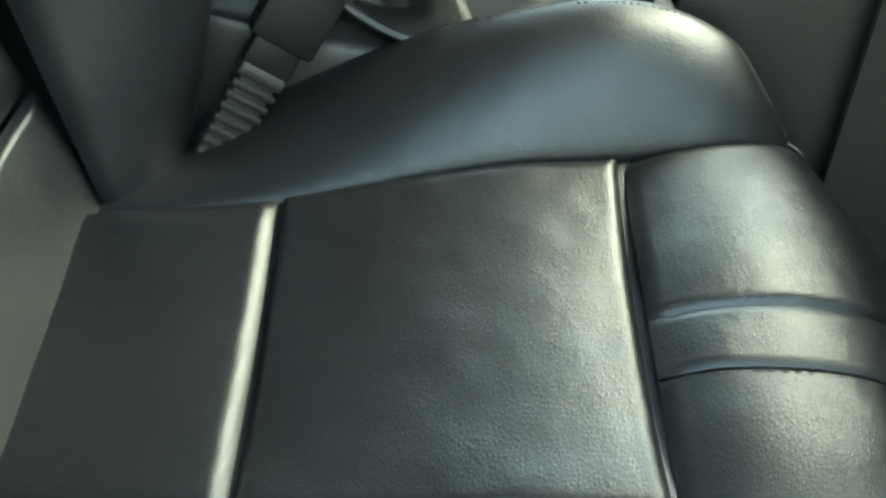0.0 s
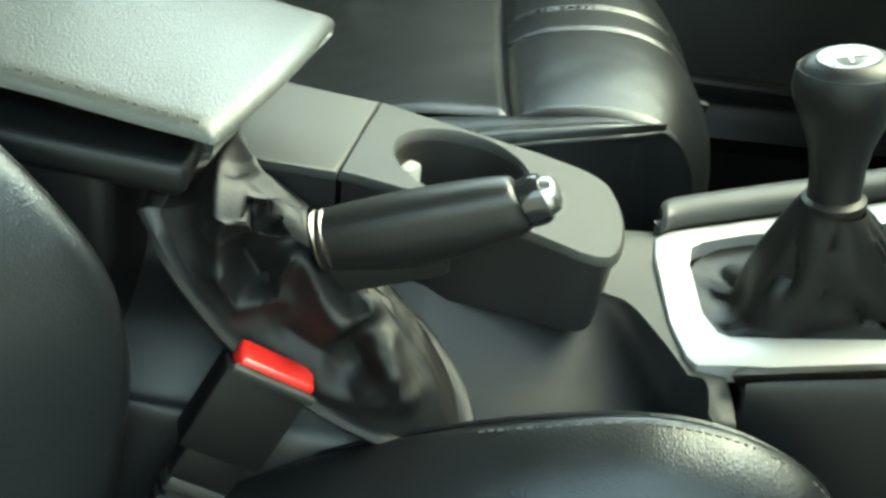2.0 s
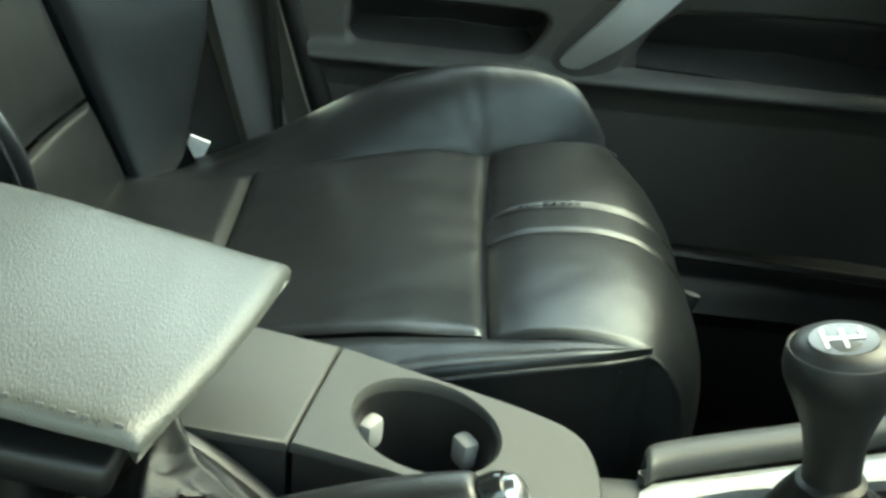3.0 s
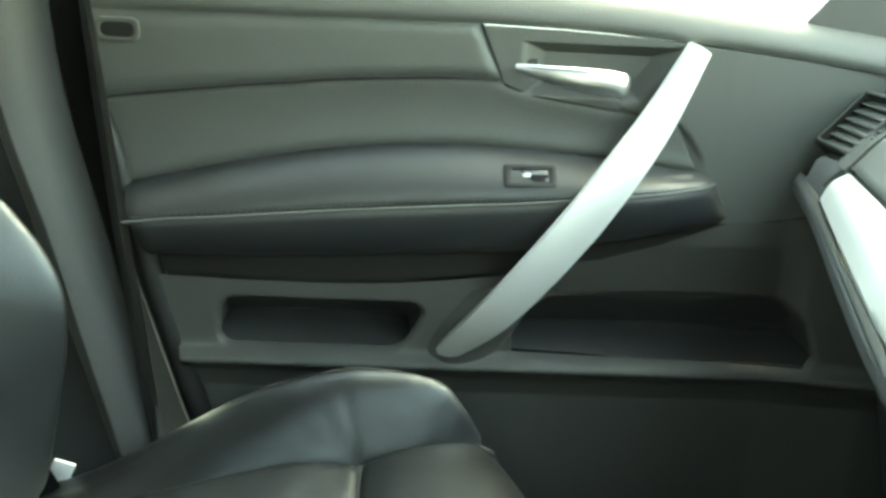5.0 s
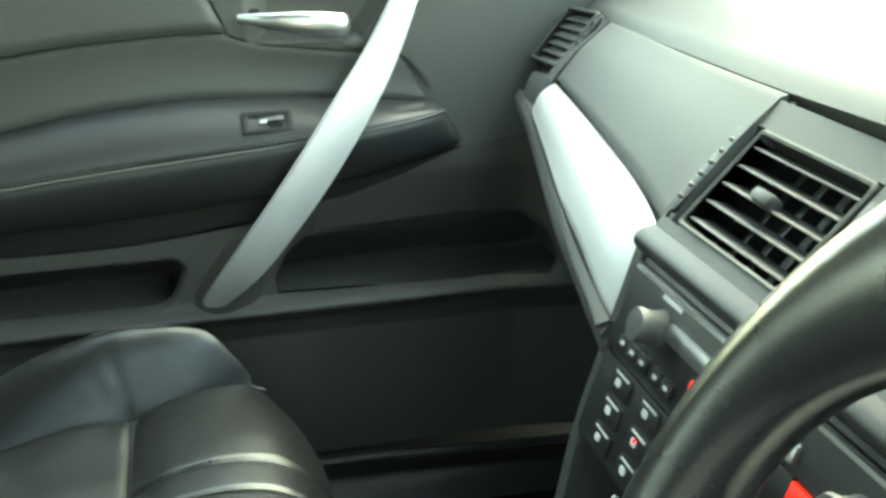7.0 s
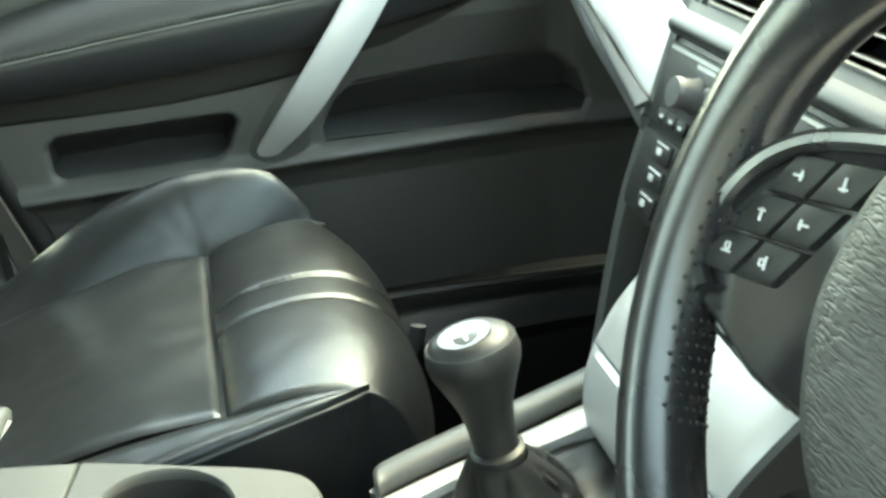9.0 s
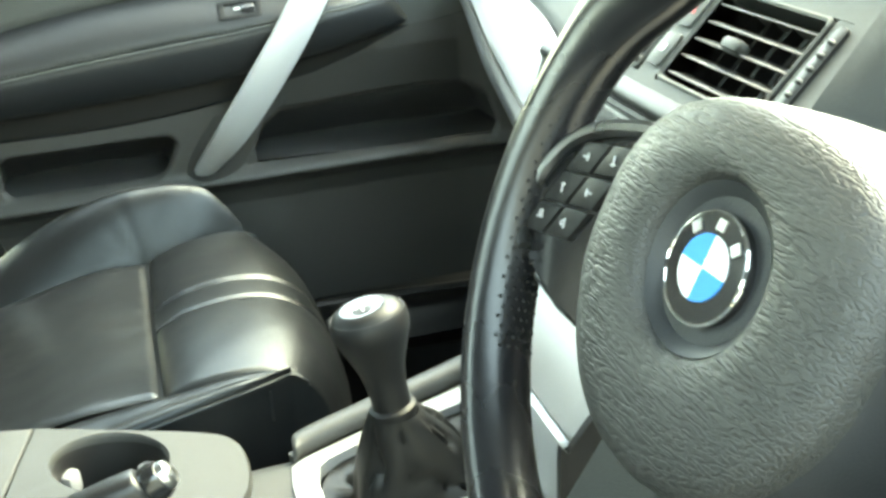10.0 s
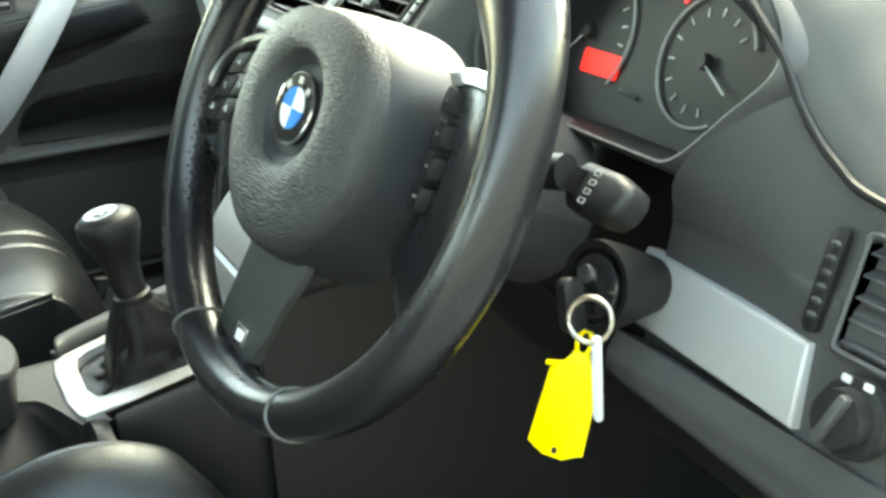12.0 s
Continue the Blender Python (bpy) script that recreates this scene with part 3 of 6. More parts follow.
lk = part("speaker_grille", ring_bm(rounded(0.044, 0.024, 0.008), rounded(0.034, 0.015, 0.007), 0.004, lkm, 0.0008), DOOR_VINYL, DOOR)
part("grille_face", plate_bm(rounded(0.034, 0.015, 0.007), 0.003, lkm @ pose(0, 0, -0.0005)), BLACK, lk)

# ---- seats ----


def make_seat(label, group, a0, sides, fuller=0.0, strip=0.0, soft=0.008):
    """a0: half-width of the cushion at its front seam; sides: for each bolster the half-width of the pad at its tip, then the
    half-width and the height of its top edge from back to front; fuller thickens the back bolsters; soft: depth of the bolster seam."""
    seat = thing("car_seat", label, "car seat", group)
    TIP = 0.122

    def bolster_line(x, s=1):
        """Seam half-width, top half-width, top height of the side bolster at a place along the cushion."""
        a1, wide, high = sides[0] if s < 0 else sides[1]
        k = np.interp(x, [-0.40, -0.33, -0.26, -0.18, -0.11, -0.02, 0.04, 0.088, TIP], np.linspace(0, 1, 9))
        return (float(np.interp(x, [-0.40, -0.26, -0.11, 0.0, 0.06, TIP], [0.83 * a0, 0.88 * a0, 0.96 * a0, a0, 0.62 * a0 + 0.38 * a1, a1])),
                float(cr(wide, k)), float(cr(high, k)))

    def floor_line(x):
        """Height of the cushion's middle along the seat."""
        return float(np.interp(x, [-0.40, -0.36, -0.225, -0.15, -0.1, -0.05, 0.0, 0.05], [-0.062, -0.058, -0.041, -0.023, -0.011, -0.003, 0.001, 0.005]))

    def pad_width(x, s=1):
        """Half-width of the front pad along the seat."""
        a1 = sides[0 if s < 0 else 1][0]
        return float(np.interp(x, [0.0, 0.06, TIP, 0.16, 0.19], [a0, 0.62 * a0 + 0.38 * a1, a1, a1 + 0.003, a1 + 0.003]))

    def pinched(bm):
        """The leather is drawn in where cushion, pad and outer bolster meet, with slack creases running back from there."""
        for v in bm.verts:
            dx_, dy_ = v.co.x, v.co.y - a0
            dd = math.hypot(dx_, dy_)
            v.co.z -= 0.008 * math.exp(-dd / 0.016)
            for ang, ln in ((172, 0.11), (155, 0.07), (118, 0.06), (196, 0.07)):
                ux, uy = math.cos(radians(ang)), math.sin(radians(ang))
                t = dx_ * ux + dy_ * uy
                if 0 < t < ln:
                    v.co.z -= 0.0032 * math.sin(math.pi * min(1, t / ln + 0.25)) * math.exp(-((dx_ * uy - dy_ * ux) / (0.0035 + 0.05 * t)) ** 2)
        return bm

    # cushion middle
    rows = [[(x, y * bolster_line(x)[0], floor_line(x) + 0.014 * y * y - 0.004) for y in (-1, -0.5, 0, 0.5, 1)] for x in (-0.226, -0.15, -0.07, -0.0005)]
    part("cushion_panel", (pinched if soft < 0.006 else (lambda q: q))(pad(rows, 70, 70, groove=soft, roll=0.045, thick=0.05, puff=0.006, rough=0.0010, scale=17, seed=3, edges=(1, 1, 1, 1))), LEATHER, seat)
    rows = [[(x, y * bolster_line(x)[0], floor_line(x) + 0.010 * y * y) for y in (-1, -0.5, 0, 0.5, 1)] for x in (-0.40, -0.31, -0.229)]
    part("rear_panel", pad(rows, 30, 40, groove=0.007, roll=0.07, thick=0.05, puff=0.004, rough=0.0008, scale=24, seed=9), LEATHER, seat)
    rows = [[(x, y * (bolster_line(x)[0] + 0.002), floor_line(x) - 0.013 + 0.012 * y * y) for y in (-1, -0.5, 0, 0.5, 1)] for x in (-0.39, -0.3, -0.2, -0.1, 0.0, 0.10)]
    part("cushion_base", pad(rows, 30, 20, groove=0, thick=0.03), LEATHER, seat)
    # front pad in three strips that roll over the front edge
    prof = [(0.003, 0.002), (0.04, 0.017), (0.09, 0.022), (0.135, 0.013), (0.170, -0.016), (0.188, -0.060), (0.190, -0.11), (0.180, -0.16)]
    for y0, y1, nm in ((-1.0, (strip - 0.0265) / a0, "front_pad"), ((strip - 0.0255) / a0, (strip + 0.0175) / a0, "pleat_strip"), ((strip + 0.0185) / a0, 1.0, "front_pad")):
        rows = []
        for x, z in prof:
            row = []
            for k in np.linspace(0, 1, 7):
                v = y0 + (y1 - y0) * k
                w = pad_width(x, v)
                e = abs(v) ** 3
                row.append((x - 0.034 * e * max(0, x - 0.10) / 0.09, v * w, z - (0.006 * abs(v) ** 2 - 0.002) * min(1, x / 0.1)))
            rows.append(row)
        pleat = nm != "front_pad"
        part(nm, pad(rows, 44, 12 if pleat else 32, groove=0.0022 if pleat else 0.0040, roll=0.10 if pleat else 0.028,
                     thick=0.05, puff=0.0 if pleat else 0.003, rough=0.0006, scale=28, seed=y0 * 6, side=(0.3, 0, 1)), LEATHER, seat)
    for yy in (strip - 0.0305, strip + 0.0225):
        line = [(cr([p[0] for p in prof], t), yy / a0 * pad_width(cr([p[0] for p in prof], t)), cr([p[1] for p in prof], t) + 0.0014) for t in np.linspace(0.05, 0.75, 40)]
        part("stitching", stitches(line, 0.0045, 0.003, 0.0006), THREAD_DARK, seat)
    # side bolsters with piping and side walls
    for s in (-1, 1):
        st = [-0.40, -0.345, -0.29, -0.235, -0.18, -0.125, -0.07, -0.015, 0.025, 0.058, 0.085, 0.107, TIP]
        rows = []
        top = []
        a1 = sides[0 if s < 0 else 1][0]
        for x in st:
            a, b, h = bolster_line(x, s)
            z0 = floor_line(x) + 0.010 if x < 0.02 else float(np.interp(x, [0.02, 0.05, 0.09, TIP], [0.012, 0.017, 0.018, 0.011]))
            if soft < 0.006 and s > 0:
                # a low, broad crown
                rows.append([(x, s * (a - 0.004), z0 - 0.009), (x, s * (a + 0.24 * (b - a)), z0 + 0.50 * (h - z0)), (x, s * (a + 0.52 * (b - a)), z0 + 0.90 * (h - z0)),
                             (x, s * (a + 0.80 * (b - a)), h + 0.001), (x, s * b, h - 0.014)])
                top.append((x, s * b, h - 0.012))
                continue
            rows.append([(x, s * (a - 0.004), z0 - 0.009), (x, s * (a + 0.28 * (b - a)), z0 + 0.46 * (h - z0)), (x, s * (a + 0.62 * (b - a)), z0 + 0.88 * (h - z0)),
                         (x, s * (a + 0.90 * (b - a)), h), (x, s * b, h - 0.010)])
            top.append((x, s * b, h - 0.008))
        bm = pad(rows, 100, 40, groove=soft, roll=0.10, thick=0.0, rough=0.0008, scale=17, seed=5 * s + 11, edges=(0, 0, 1, 0))
        if soft < 0.006 and s > 0:
            pinched(bm)
        top += [(0.137, s * (a1 + 0.005), -0.002), (0.149, s * (a1 + 0.004), -0.022), (0.157, s * (a1 + 0.003), -0.062), (0.158, s * a1, -0.110)]
        path = curve(top, 80)
        part("piping", tube_bm(path[12:65], 0.0020, 7), LEATHER, seat)
        inset = curve([(x, s * (b - min(0.0125, 0.36 * (b - a))), 0) for x in st for a, b, h in (bolster_line(x, s),)], 90)
        part("stitching", stitches(drape(bm, inset[41:-7], 0.0002), 0.0030, 0.0022, 0.0006), THREAD, seat)
        part("bolster", bm, LEATHER, seat)
        rows = []
        for p in top[2:]:
            low = -0.158
            rows.append([(p[0] - 0.004 * f, p[1] + s * (0.010 * math.sin(math.pi * f) - 0.012 * f), p[2] - 0.001 + (low - p[2]) * f) for f in (0, 0.25, 0.5, 0.75, 1)])
        part("side_panel", pad(rows, 60, 16, side=(0, s, 0), groove=0.0, thick=0.010, rough=0.001, scale=20, lin=True), LEATHER, seat)
    # adjusting lever under the front edge
    part("lever", tube_bm(curve([(0.150, 0.085, -0.125), (0.185, 0.085, -0.122), (0.205, 0.085, -0.110), (0.213, 0.085, -0.086)], 12), 0.005, 10, r2=0.009), DARK_PLASTIC, seat, "dark seat adjusting lever")
    # backrest
    def back(z):
        """x of the backrest's middle at height z over the front seam."""
        return -0.352 - 0.40 * (z + 0.05)
    zs = [-0.13, -0.07, 0.02, 0.10, 0.16, 0.22, 0.29, 0.40, 0.56]
    for zz in ([-0.12, -0.04, 0.0, 0.026], [0.030, 0.10, 0.16, 0.22, 0.29, 0.40, 0.56]):
        rows = [[(back(z) - 0.012 * (1 - y * y), y * 0.153, z) for y in (-1, -0.5, 0, 0.5, 1)] for z in zz]
        part("back_panel", pad(rows, 40, 36, side=(1, 0, 0), groove=0.008, roll=0.08, thick=0.06, puff=0.006, rough=0.001, scale=24, seed=2), LEATHER, seat)
    for s in (-1, 1):
        rows = []
        for z in zs:
            a = 0.155 if fuller == 0 else float(np.interp(z, [-0.13, 0.0, 0.15], [0.118, 0.130, 0.155]))
            k1, k2, k3 = (0.0, 0.42, 0.85) if fuller == 0 else (0.14, 0.62, 0.92)
            bulge = float(np.interp(z, [-0.07, 0.02, 0.10, 0.16, 0.22, 0.28, 0.36, 0.56], [0.035, 0.080, 0.122, 0.138, 0.122, 0.09, 0.065, 0.05])) + fuller * float(np.interp(z, [-0.07, 0.02, 0.10, 0.25], [0.5, 0.8, 0.8, -0.2]))
            wide = float(np.interp(z, [-0.07, 0.05, 0.2, 0.4, 0.56], [0.205, 0.225, 0.25, 0.25, 0.22]))
            x = back(z)
            rows.append([(x + k1 * bulge, s * a, z), (x + k2 * bulge, s * (a + 0.35 * (wide - a)), z), (x + k3 * bulge, s * (a + 0.72 * (wide - a)), z),
                         (x + bulge, s * (a + 0.90 * (wide - a)), z), (x + 0.93 * bulge, s * wide, z), (x + 0.55 * bulge, s * (wide + 0.008), z), (x - 0.06, s * wide, z)])
        part("back_bolster", pad(rows, 50, 36, side=(1, 0, 0), groove=0.008, roll=0.08, thick=0.03, rough=0.001, scale=20, seed=7 * s, edges=(1, 1, 1, 0)), LEATHER, seat)
        part("back_piping", tube_bm([cr([r[4] for r in rows], t) + np.array((0.001, s * 0.001, 0)) for t in np.linspace(0, 1, 40)], 0.002, 6), LEATHER, seat)
    part("headrest", box_bm(0.10, 0.24, 0.16, pose(-0.63, 0, 0.72, 0, -18, 0), 0.045, 5), LEATHER, seat)
    for s in (-1, 1):
        part("headrest_post", tube_bm([(-0.60, s * 0.06, 0.54), (-0.625, s * 0.06, 0.68)], 0.006, 8), CHROME, seat)
    part("seat_base", box_bm(0.40, 0.30, 0.14, pose(-0.14, 0, -0.19), 0.02), BLACK, seat)
    for s in (-1, 1):
        part("rail", box_bm(0.52, 0.035, 0.05, pose(-0.14, s * 0.17, -0.285), 0.004), DARK_PLASTIC, seat)
    return seat


FULL_WIDE = (0.225, 0.235, 0.245, 0.245, 0.243, 0.239, 0.233, 0.222)
PASS_SEAT = make_seat("black leather passenger seat with pleated front pad and low side bolsters", "front seats", 0.170,
                      ((0.177, (0.220, 0.228, 0.234, 0.232, 0.228, 0.220, 0.211, 0.198, 0.180), (-0.075, -0.067, -0.052, -0.030, -0.010, 0.010, 0.018, 0.020, 0.017)),
                       (0.198, FULL_WIDE + (0.205,), (-0.078, -0.066, -0.042, 0.004, 0.046, 0.075, 0.077, 0.064, 0.018))), 0.0, 0.008, 0.004)
PASS_SEAT.matrix_world = pose(-0.158, 0.378, 0.450, 0, 0, 0)
DRIVER_SIDE = (0.160, (0.225, 0.235, 0.245, 0.245, 0.243, 0.240, 0.234, 0.218, 0.176), (-0.075, -0.060, -0.036, 0.009, 0.045, 0.072, 0.072, 0.052, 0.012))
DRIVER_SEAT = make_seat("black leather driver seat with creased cushion beside the handbrake", "front seats", 0.140, (DRIVER_SIDE, DRIVER_SIDE), 0.016, -0.020)
DRIVER_SEAT.matrix_world = pose(-0.078, -0.338, 0.346, 9, 0, 0)

# ---- centre console ----
CONSOLE = thing("centre_console", "grey and black plastic centre console between the front seats", "console")
# tunnel body
rows = []
for x, hw, z in ((-0.62, 0.085, 0.44), (-0.40, 0.085, 0.43), (-0.30, 0.085, 0.40), (-0.18, 0.082, 0.36), (-0.06, 0.085, 0.38), (0.08, 0.095, 0.41), (0.24, 0.11, 0.47)):
    rows.append([(x, -hw - 0.03, 0.06), (x, -hw - 0.012, 0.25), (x, -hw, z - 0.035), (x, -hw + 0.02, z), (x, 0, z), (x, hw - 0.02, z), (x, hw, z - 0.035), (x, hw + 0.012, 0.25), (x, hw + 0.03, 0.06)])
part("tunnel", pad(rows, 40, 48, groove=0, thick=0.02), SOFT_BLACK, CONSOLE, "dark plastic tunnel sides")


def densify(pts, n):
    out = []
    for a, b in zip(pts, pts[1:] + pts[:1]):
        out += [(a[0] + (b[0] - a[0]) * k / n, a[1] + (b[1] - a[1]) * k / n) for k in range(n)]
    return out


ztop = lambda x: float(np.interp(x, [-0.45, -0.36, -0.256, -0.10, -0.06], [0.532, 0.528, 0.523, 0.497, 0.49]))
bm = plate_bm([(-0.45, -0.005), (-0.36, -0.008), (-0.2650, -0.0135), (-0.2482, 0.083), (-0.33, 0.094), (-0.45, 0.096)], 0.006, None, 0.0025)
for v in bm.verts:
    v.co.z += ztop(v.co.x)
part("rear_lid", bm, GREY_PLASTIC, CONSOLE, "grey plastic rear console lid")
bm = plate_bm([(-0.45, -0.002), (-0.36, -0.005), (-0.266, -0.010), (-0.252, 0.080), (-0.33, 0.091), (-0.45, 0.093)], 0.12, None, 0.003)
for v in bm.verts:
    v.co.z += ztop(v.co.x) - 0.0055
part("rear_body", bm, SOFT_BLACK, CONSOLE, "dark wall under the rear lid")

# cup holder lid, with a round well through it
cx, cy, cr_ = -0.193, 0.028, 0.0395
edge = [(-0.264, -0.0135), (-0.21, -0.018), (-0.15, -0.032), (-0.118, -0.042), (-0.103, -0.036), (-0.095, -0.010), (-0.0945, 0.024), (-0.103, 0.050),
        (-0.132, 0.0625), (-0.19, 0.073), (-0.2475, 0.083), (-0.256, 0.035)]
front = [tuple(cr(edge[2:10], k / 54)) for k in range(55)]
loop = edge[:2] + front + edge[10:]
dense = []
for k in range(96):
    a = 2 * math.pi * k / 96
    ux, uy = math.cos(a), math.sin(a)
    for p, q in zip(loop, loop[1:] + loop[:1]):
        ex, ey = q[0] - p[0], q[1] - p[1]
        den = ux * ey - uy * ex
        if abs(den) < 1e-9:
            continue
        r_ = ((p[0] - cx) * ey - (p[1] - cy) * ex) / den
        f_ = ((p[0] - cx) * uy - (p[1] - cy) * ux) / den
        if r_ > 0 and -1e-6 <= f_ < 1 - 1e-6:
            dense.append((cx + ux * r_, cy + uy * r_))
            break
inner = []
for x, y in dense:
    a = math.atan2(y - cy, x - cx)
    inner.append((cx + cr_ * 1.02 * math.cos(a), cy + cr_ * 0.98 * math.sin(a)))
bm = bmesh.new()
N = len(dense)
lay = []
for k, (src, dz) in enumerate(((dense, -0.006), (dense, -0.0025), ([(cx + (x - cx) * 0.98, cy + (y - cy) * 0.98) for x, y in dense], 0.0),
                               ([(cx + (x - cx) * 1.06, cy + (y - cy) * 1.06) for x, y in inner], 0.0),
                               (inner, -0.003), (inner, -0.012))):
    lay.append([bm.verts.new((x, y, ztop(x) + dz)) for x, y in src])
for a, b in zip(lay, lay[1:]):
    for k in range(N):
        bm.faces.new((a[k], a[(k + 1) % N], b[(k + 1) % N], b[k]))
part("cup_lid", bm, GREY_PLASTIC, CONSOLE, "grey plastic lid round the cup holder")
bm = bmesh.new()
sh = [(cx + (x - cx) * 0.975, cy + (y - cy) * 0.975) for x, y in dense]
lo_ = [bm.verts.new((x - 0.006 * max(0, (x + 0.16) / 0.06), y, 0.445)) for x, y in sh]
hi_ = [bm.verts.new((x, y, ztop(x) - 0.004)) for x, y in sh]
for k in range(N):
    bm.faces.new((lo_[k], lo_[(k + 1) % N], hi_[(k + 1) % N], hi_[k]))
part("cup_body", bm, SOFT_BLACK, CONSOLE, "dark wall under the cup holder lid")
cupm = pose(cx, cy, ztop(cx) - 0.004, 0, 9, 0)
bm = bmesh.new()
rr = [[bm.verts.new(cupm @ Vector((r * math.cos(a), r * math.sin(a), z))) for a in [2 * math.pi * k / 40 for k in range(40)]]
      for r, z in ((0.041, 0.0), (0.0385, -0.004), (0.0365, -0.07), (0.03, -0.075), (0.001, -0.075))]
for a, b in zip(rr, rr[1:]):
    for k in range(40):
        bm.faces.new((a[k], a[(k + 1) % 40], b[(k + 1) % 40], b[k]))
cup = part("cup_holder", bm, BLACK, CONSOLE, "black round cup holder well")
for a in (150, 35):
    q = cupm @ Vector((0.034 * math.cos(radians(a)), 0.034 * math.sin(radians(a)), -0.024))
    part("spring_tab", box_bm(0.012, 0.016, 0.020, Matrix.Translation(q) @ pose(0, 0, 0, 0, 0, a), 0.004), TAB_GREY, cup, "grey sprung cup tab")

# dark side of the cup console, falling to the driver's side as a scooped tray
rows = [[(-0.40, -0.006, 0.50), (-0.40, -0.02, 0.46), (-0.40, -0.06, 0.445), (-0.40, -0.09, 0.42), (-0.40, -0.10, 0.40), (-0.40, -0.105, 0.25)],
        [(-0.26, -0.008, 0.475), (-0.26, -0.025, 0.45), (-0.26, -0.05, 0.425), (-0.26, -0.08, 0.40), (-0.26, -0.10, 0.37), (-0.26, -0.108, 0.25)],
        [(-0.18, -0.004, 0.455), (-0.18, -0.028, 0.435), (-0.18, -0.052, 0.415), (-0.18, -0.078, 0.395), (-0.18, -0.098, 0.36), (-0.18, -0.105, 0.25)],
        [(-0.125, 0.004, 0.448), (-0.112, -0.020, 0.430), (-0.100, -0.045, 0.415), (-0.088, -0.072, 0.40), (-0.08, -0.096, 0.37), (-0.08, -0.107, 0.25)],
        [(-0.108, 0.003, 0.447), (-0.092, -0.012, 0.441), (-0.079, -0.040, 0.435), (-0.068, -0.068, 0.429), (-0.058, -0.096, 0.41), (-0.055, -0.11, 0.25)],
        [(-0.104, 0.001, 0.4465), (-0.085, -0.010, 0.4465), (-0.071, -0.039, 0.4465), (-0.059, -0.067, 0.4445), (-0.048, -0.096, 0.439), (-0.044, -0.113, 0.25)]]
part("scooped_side", pad(rows, 50, 50, side=(0, -1, 1), groove=0, thick=0), SOFT_BLACK, CONSOLE, "dark scooped side of the console")

# light grey bridge between cup console and gear surround
rows = [[(-0.112, 0.108, 0.34), (-0.08, 0.109, 0.34), (-0.040, 0.110, 0.34)], [(-0.112, 0.095, 0.42), (-0.08, 0.096, 0.42), (-0.045, 0.098, 0.42)],
        [(-0.112, 0.07, 0.447), (-0.08, 0.072, 0.447), (-0.045, 0.075, 0.446)], [(-0.108, 0.03, 0.448), (-0.08, 0.034, 0.447), (-0.045, 0.040, 0.445)],
        [(-0.103, 0.002, 0.448), (-0.078, 0.006, 0.447), (-0.045, 0.013, 0.445)], [(-0.085, -0.010, 0.448), (-0.068, -0.011, 0.447), (-0.045, -0.012, 0.445)],
        [(-0.071, -0.038, 0.448), (-0.060, -0.039, 0.447), (-0.043, -0.040, 0.445)], [(-0.059, -0.066, 0.446), (-0.050, -0.064, 0.446), (-0.036, -0.062, 0.445)],
        [(-0.049, -0.094, 0.441), (-0.043, -0.094, 0.442), (-0.034, -0.094, 0.441)], [(-0.045, -0.108, 0.425), (-0.040, -0.107, 0.426), (-0.033, -0.106, 0.425)],
        [(-0.044, -0.112, 0.34), (-0.039, -0.112, 0.34), (-0.033, -0.112, 0.34)]]
part("bridge", pad(rows, 80, 14, groove=0, thick=0.006), GREY_PLASTIC, CONSOLE, "light grey console bridge behind the gear lever")

# gear surround
zt = lambda x: 0.450 + 0.17 * max(0, x + 0.055) * (1 + 1.0 * max(0, x))
so = [(-0.057, -0.060), (-0.052, -0.068), (0.0, -0.074), (0.10, -0.088), (0.20, -0.098), (0.205, 0.098), (0.10, 0.090), (0.0, 0.078), (-0.05, 0.070), (-0.059, 0.062), (-0.062, 0.04), (-0.062, -0.03)]
si = [(-0.036, -0.040), (-0.030, -0.044), (0.0, -0.048), (0.10, -0.060), (0.185, -0.068), (0.188, 0.070), (0.10, 0.064), (0.0, 0.062), (-0.030, 0.056), (-0.038, 0.050), (-0.042, 0.03), (-0.042, -0.02)]


bm = ring_bm(densify(so, 4), densify(si, 4), 0.012, None, 0.0035)
for v in bm.verts:
    v.co.z += zt(v.co.x)
part("gear_surround", bm, SILVER, CONSOLE, "silver painted gear surround")
RAIL = make_mat("grey_rail", (0.035, 0.036, 0.035), 0.5, grain=0.15, grain_scale=700, wear=0.1)
for s in (-1, 1):
    rows = [[(x, s * (w + 0.002), zt(x) + 0.001), (x, s * (w + 0.008), zt(x) + 0.003), (x, s * (w + 0.014), zt(x) - 0.004), (x, s * (w + 0.017), zt(x) - 0.03), (x, s * (w + 0.02), zt(x) - 0.10), (x, s * (w + 0.025), 0.2)]
            for x, w in ((-0.030, 0.073), (-0.015, 0.075), (0.1, 0.089), (0.22, 0.101), (0.45, 0.118))]
    if s > 0:
        rows = [[(x, w + 0.002, zt(x) + 0.003), (x, w + 0.010, zt(x) + 0.013), (x, w + 0.026, zt(x) + 0.012), (x, w + 0.033, zt(x) - 0.005), (x, w + 0.035, zt(x) - 0.10), (x, w + 0.04, 0.2)]
                for x, w in ((-0.055, 0.062), (-0.03, 0.071), (0.1, 0.088), (0.22, 0.100))]
    part("side_wall", pad(rows, 24, 24, side=(0, s, 0.5), groove=0.003, roll=0.08, thick=0.01), SOFT_BLACK if s < 0 else RAIL, CONSOLE, "dark soft console side")

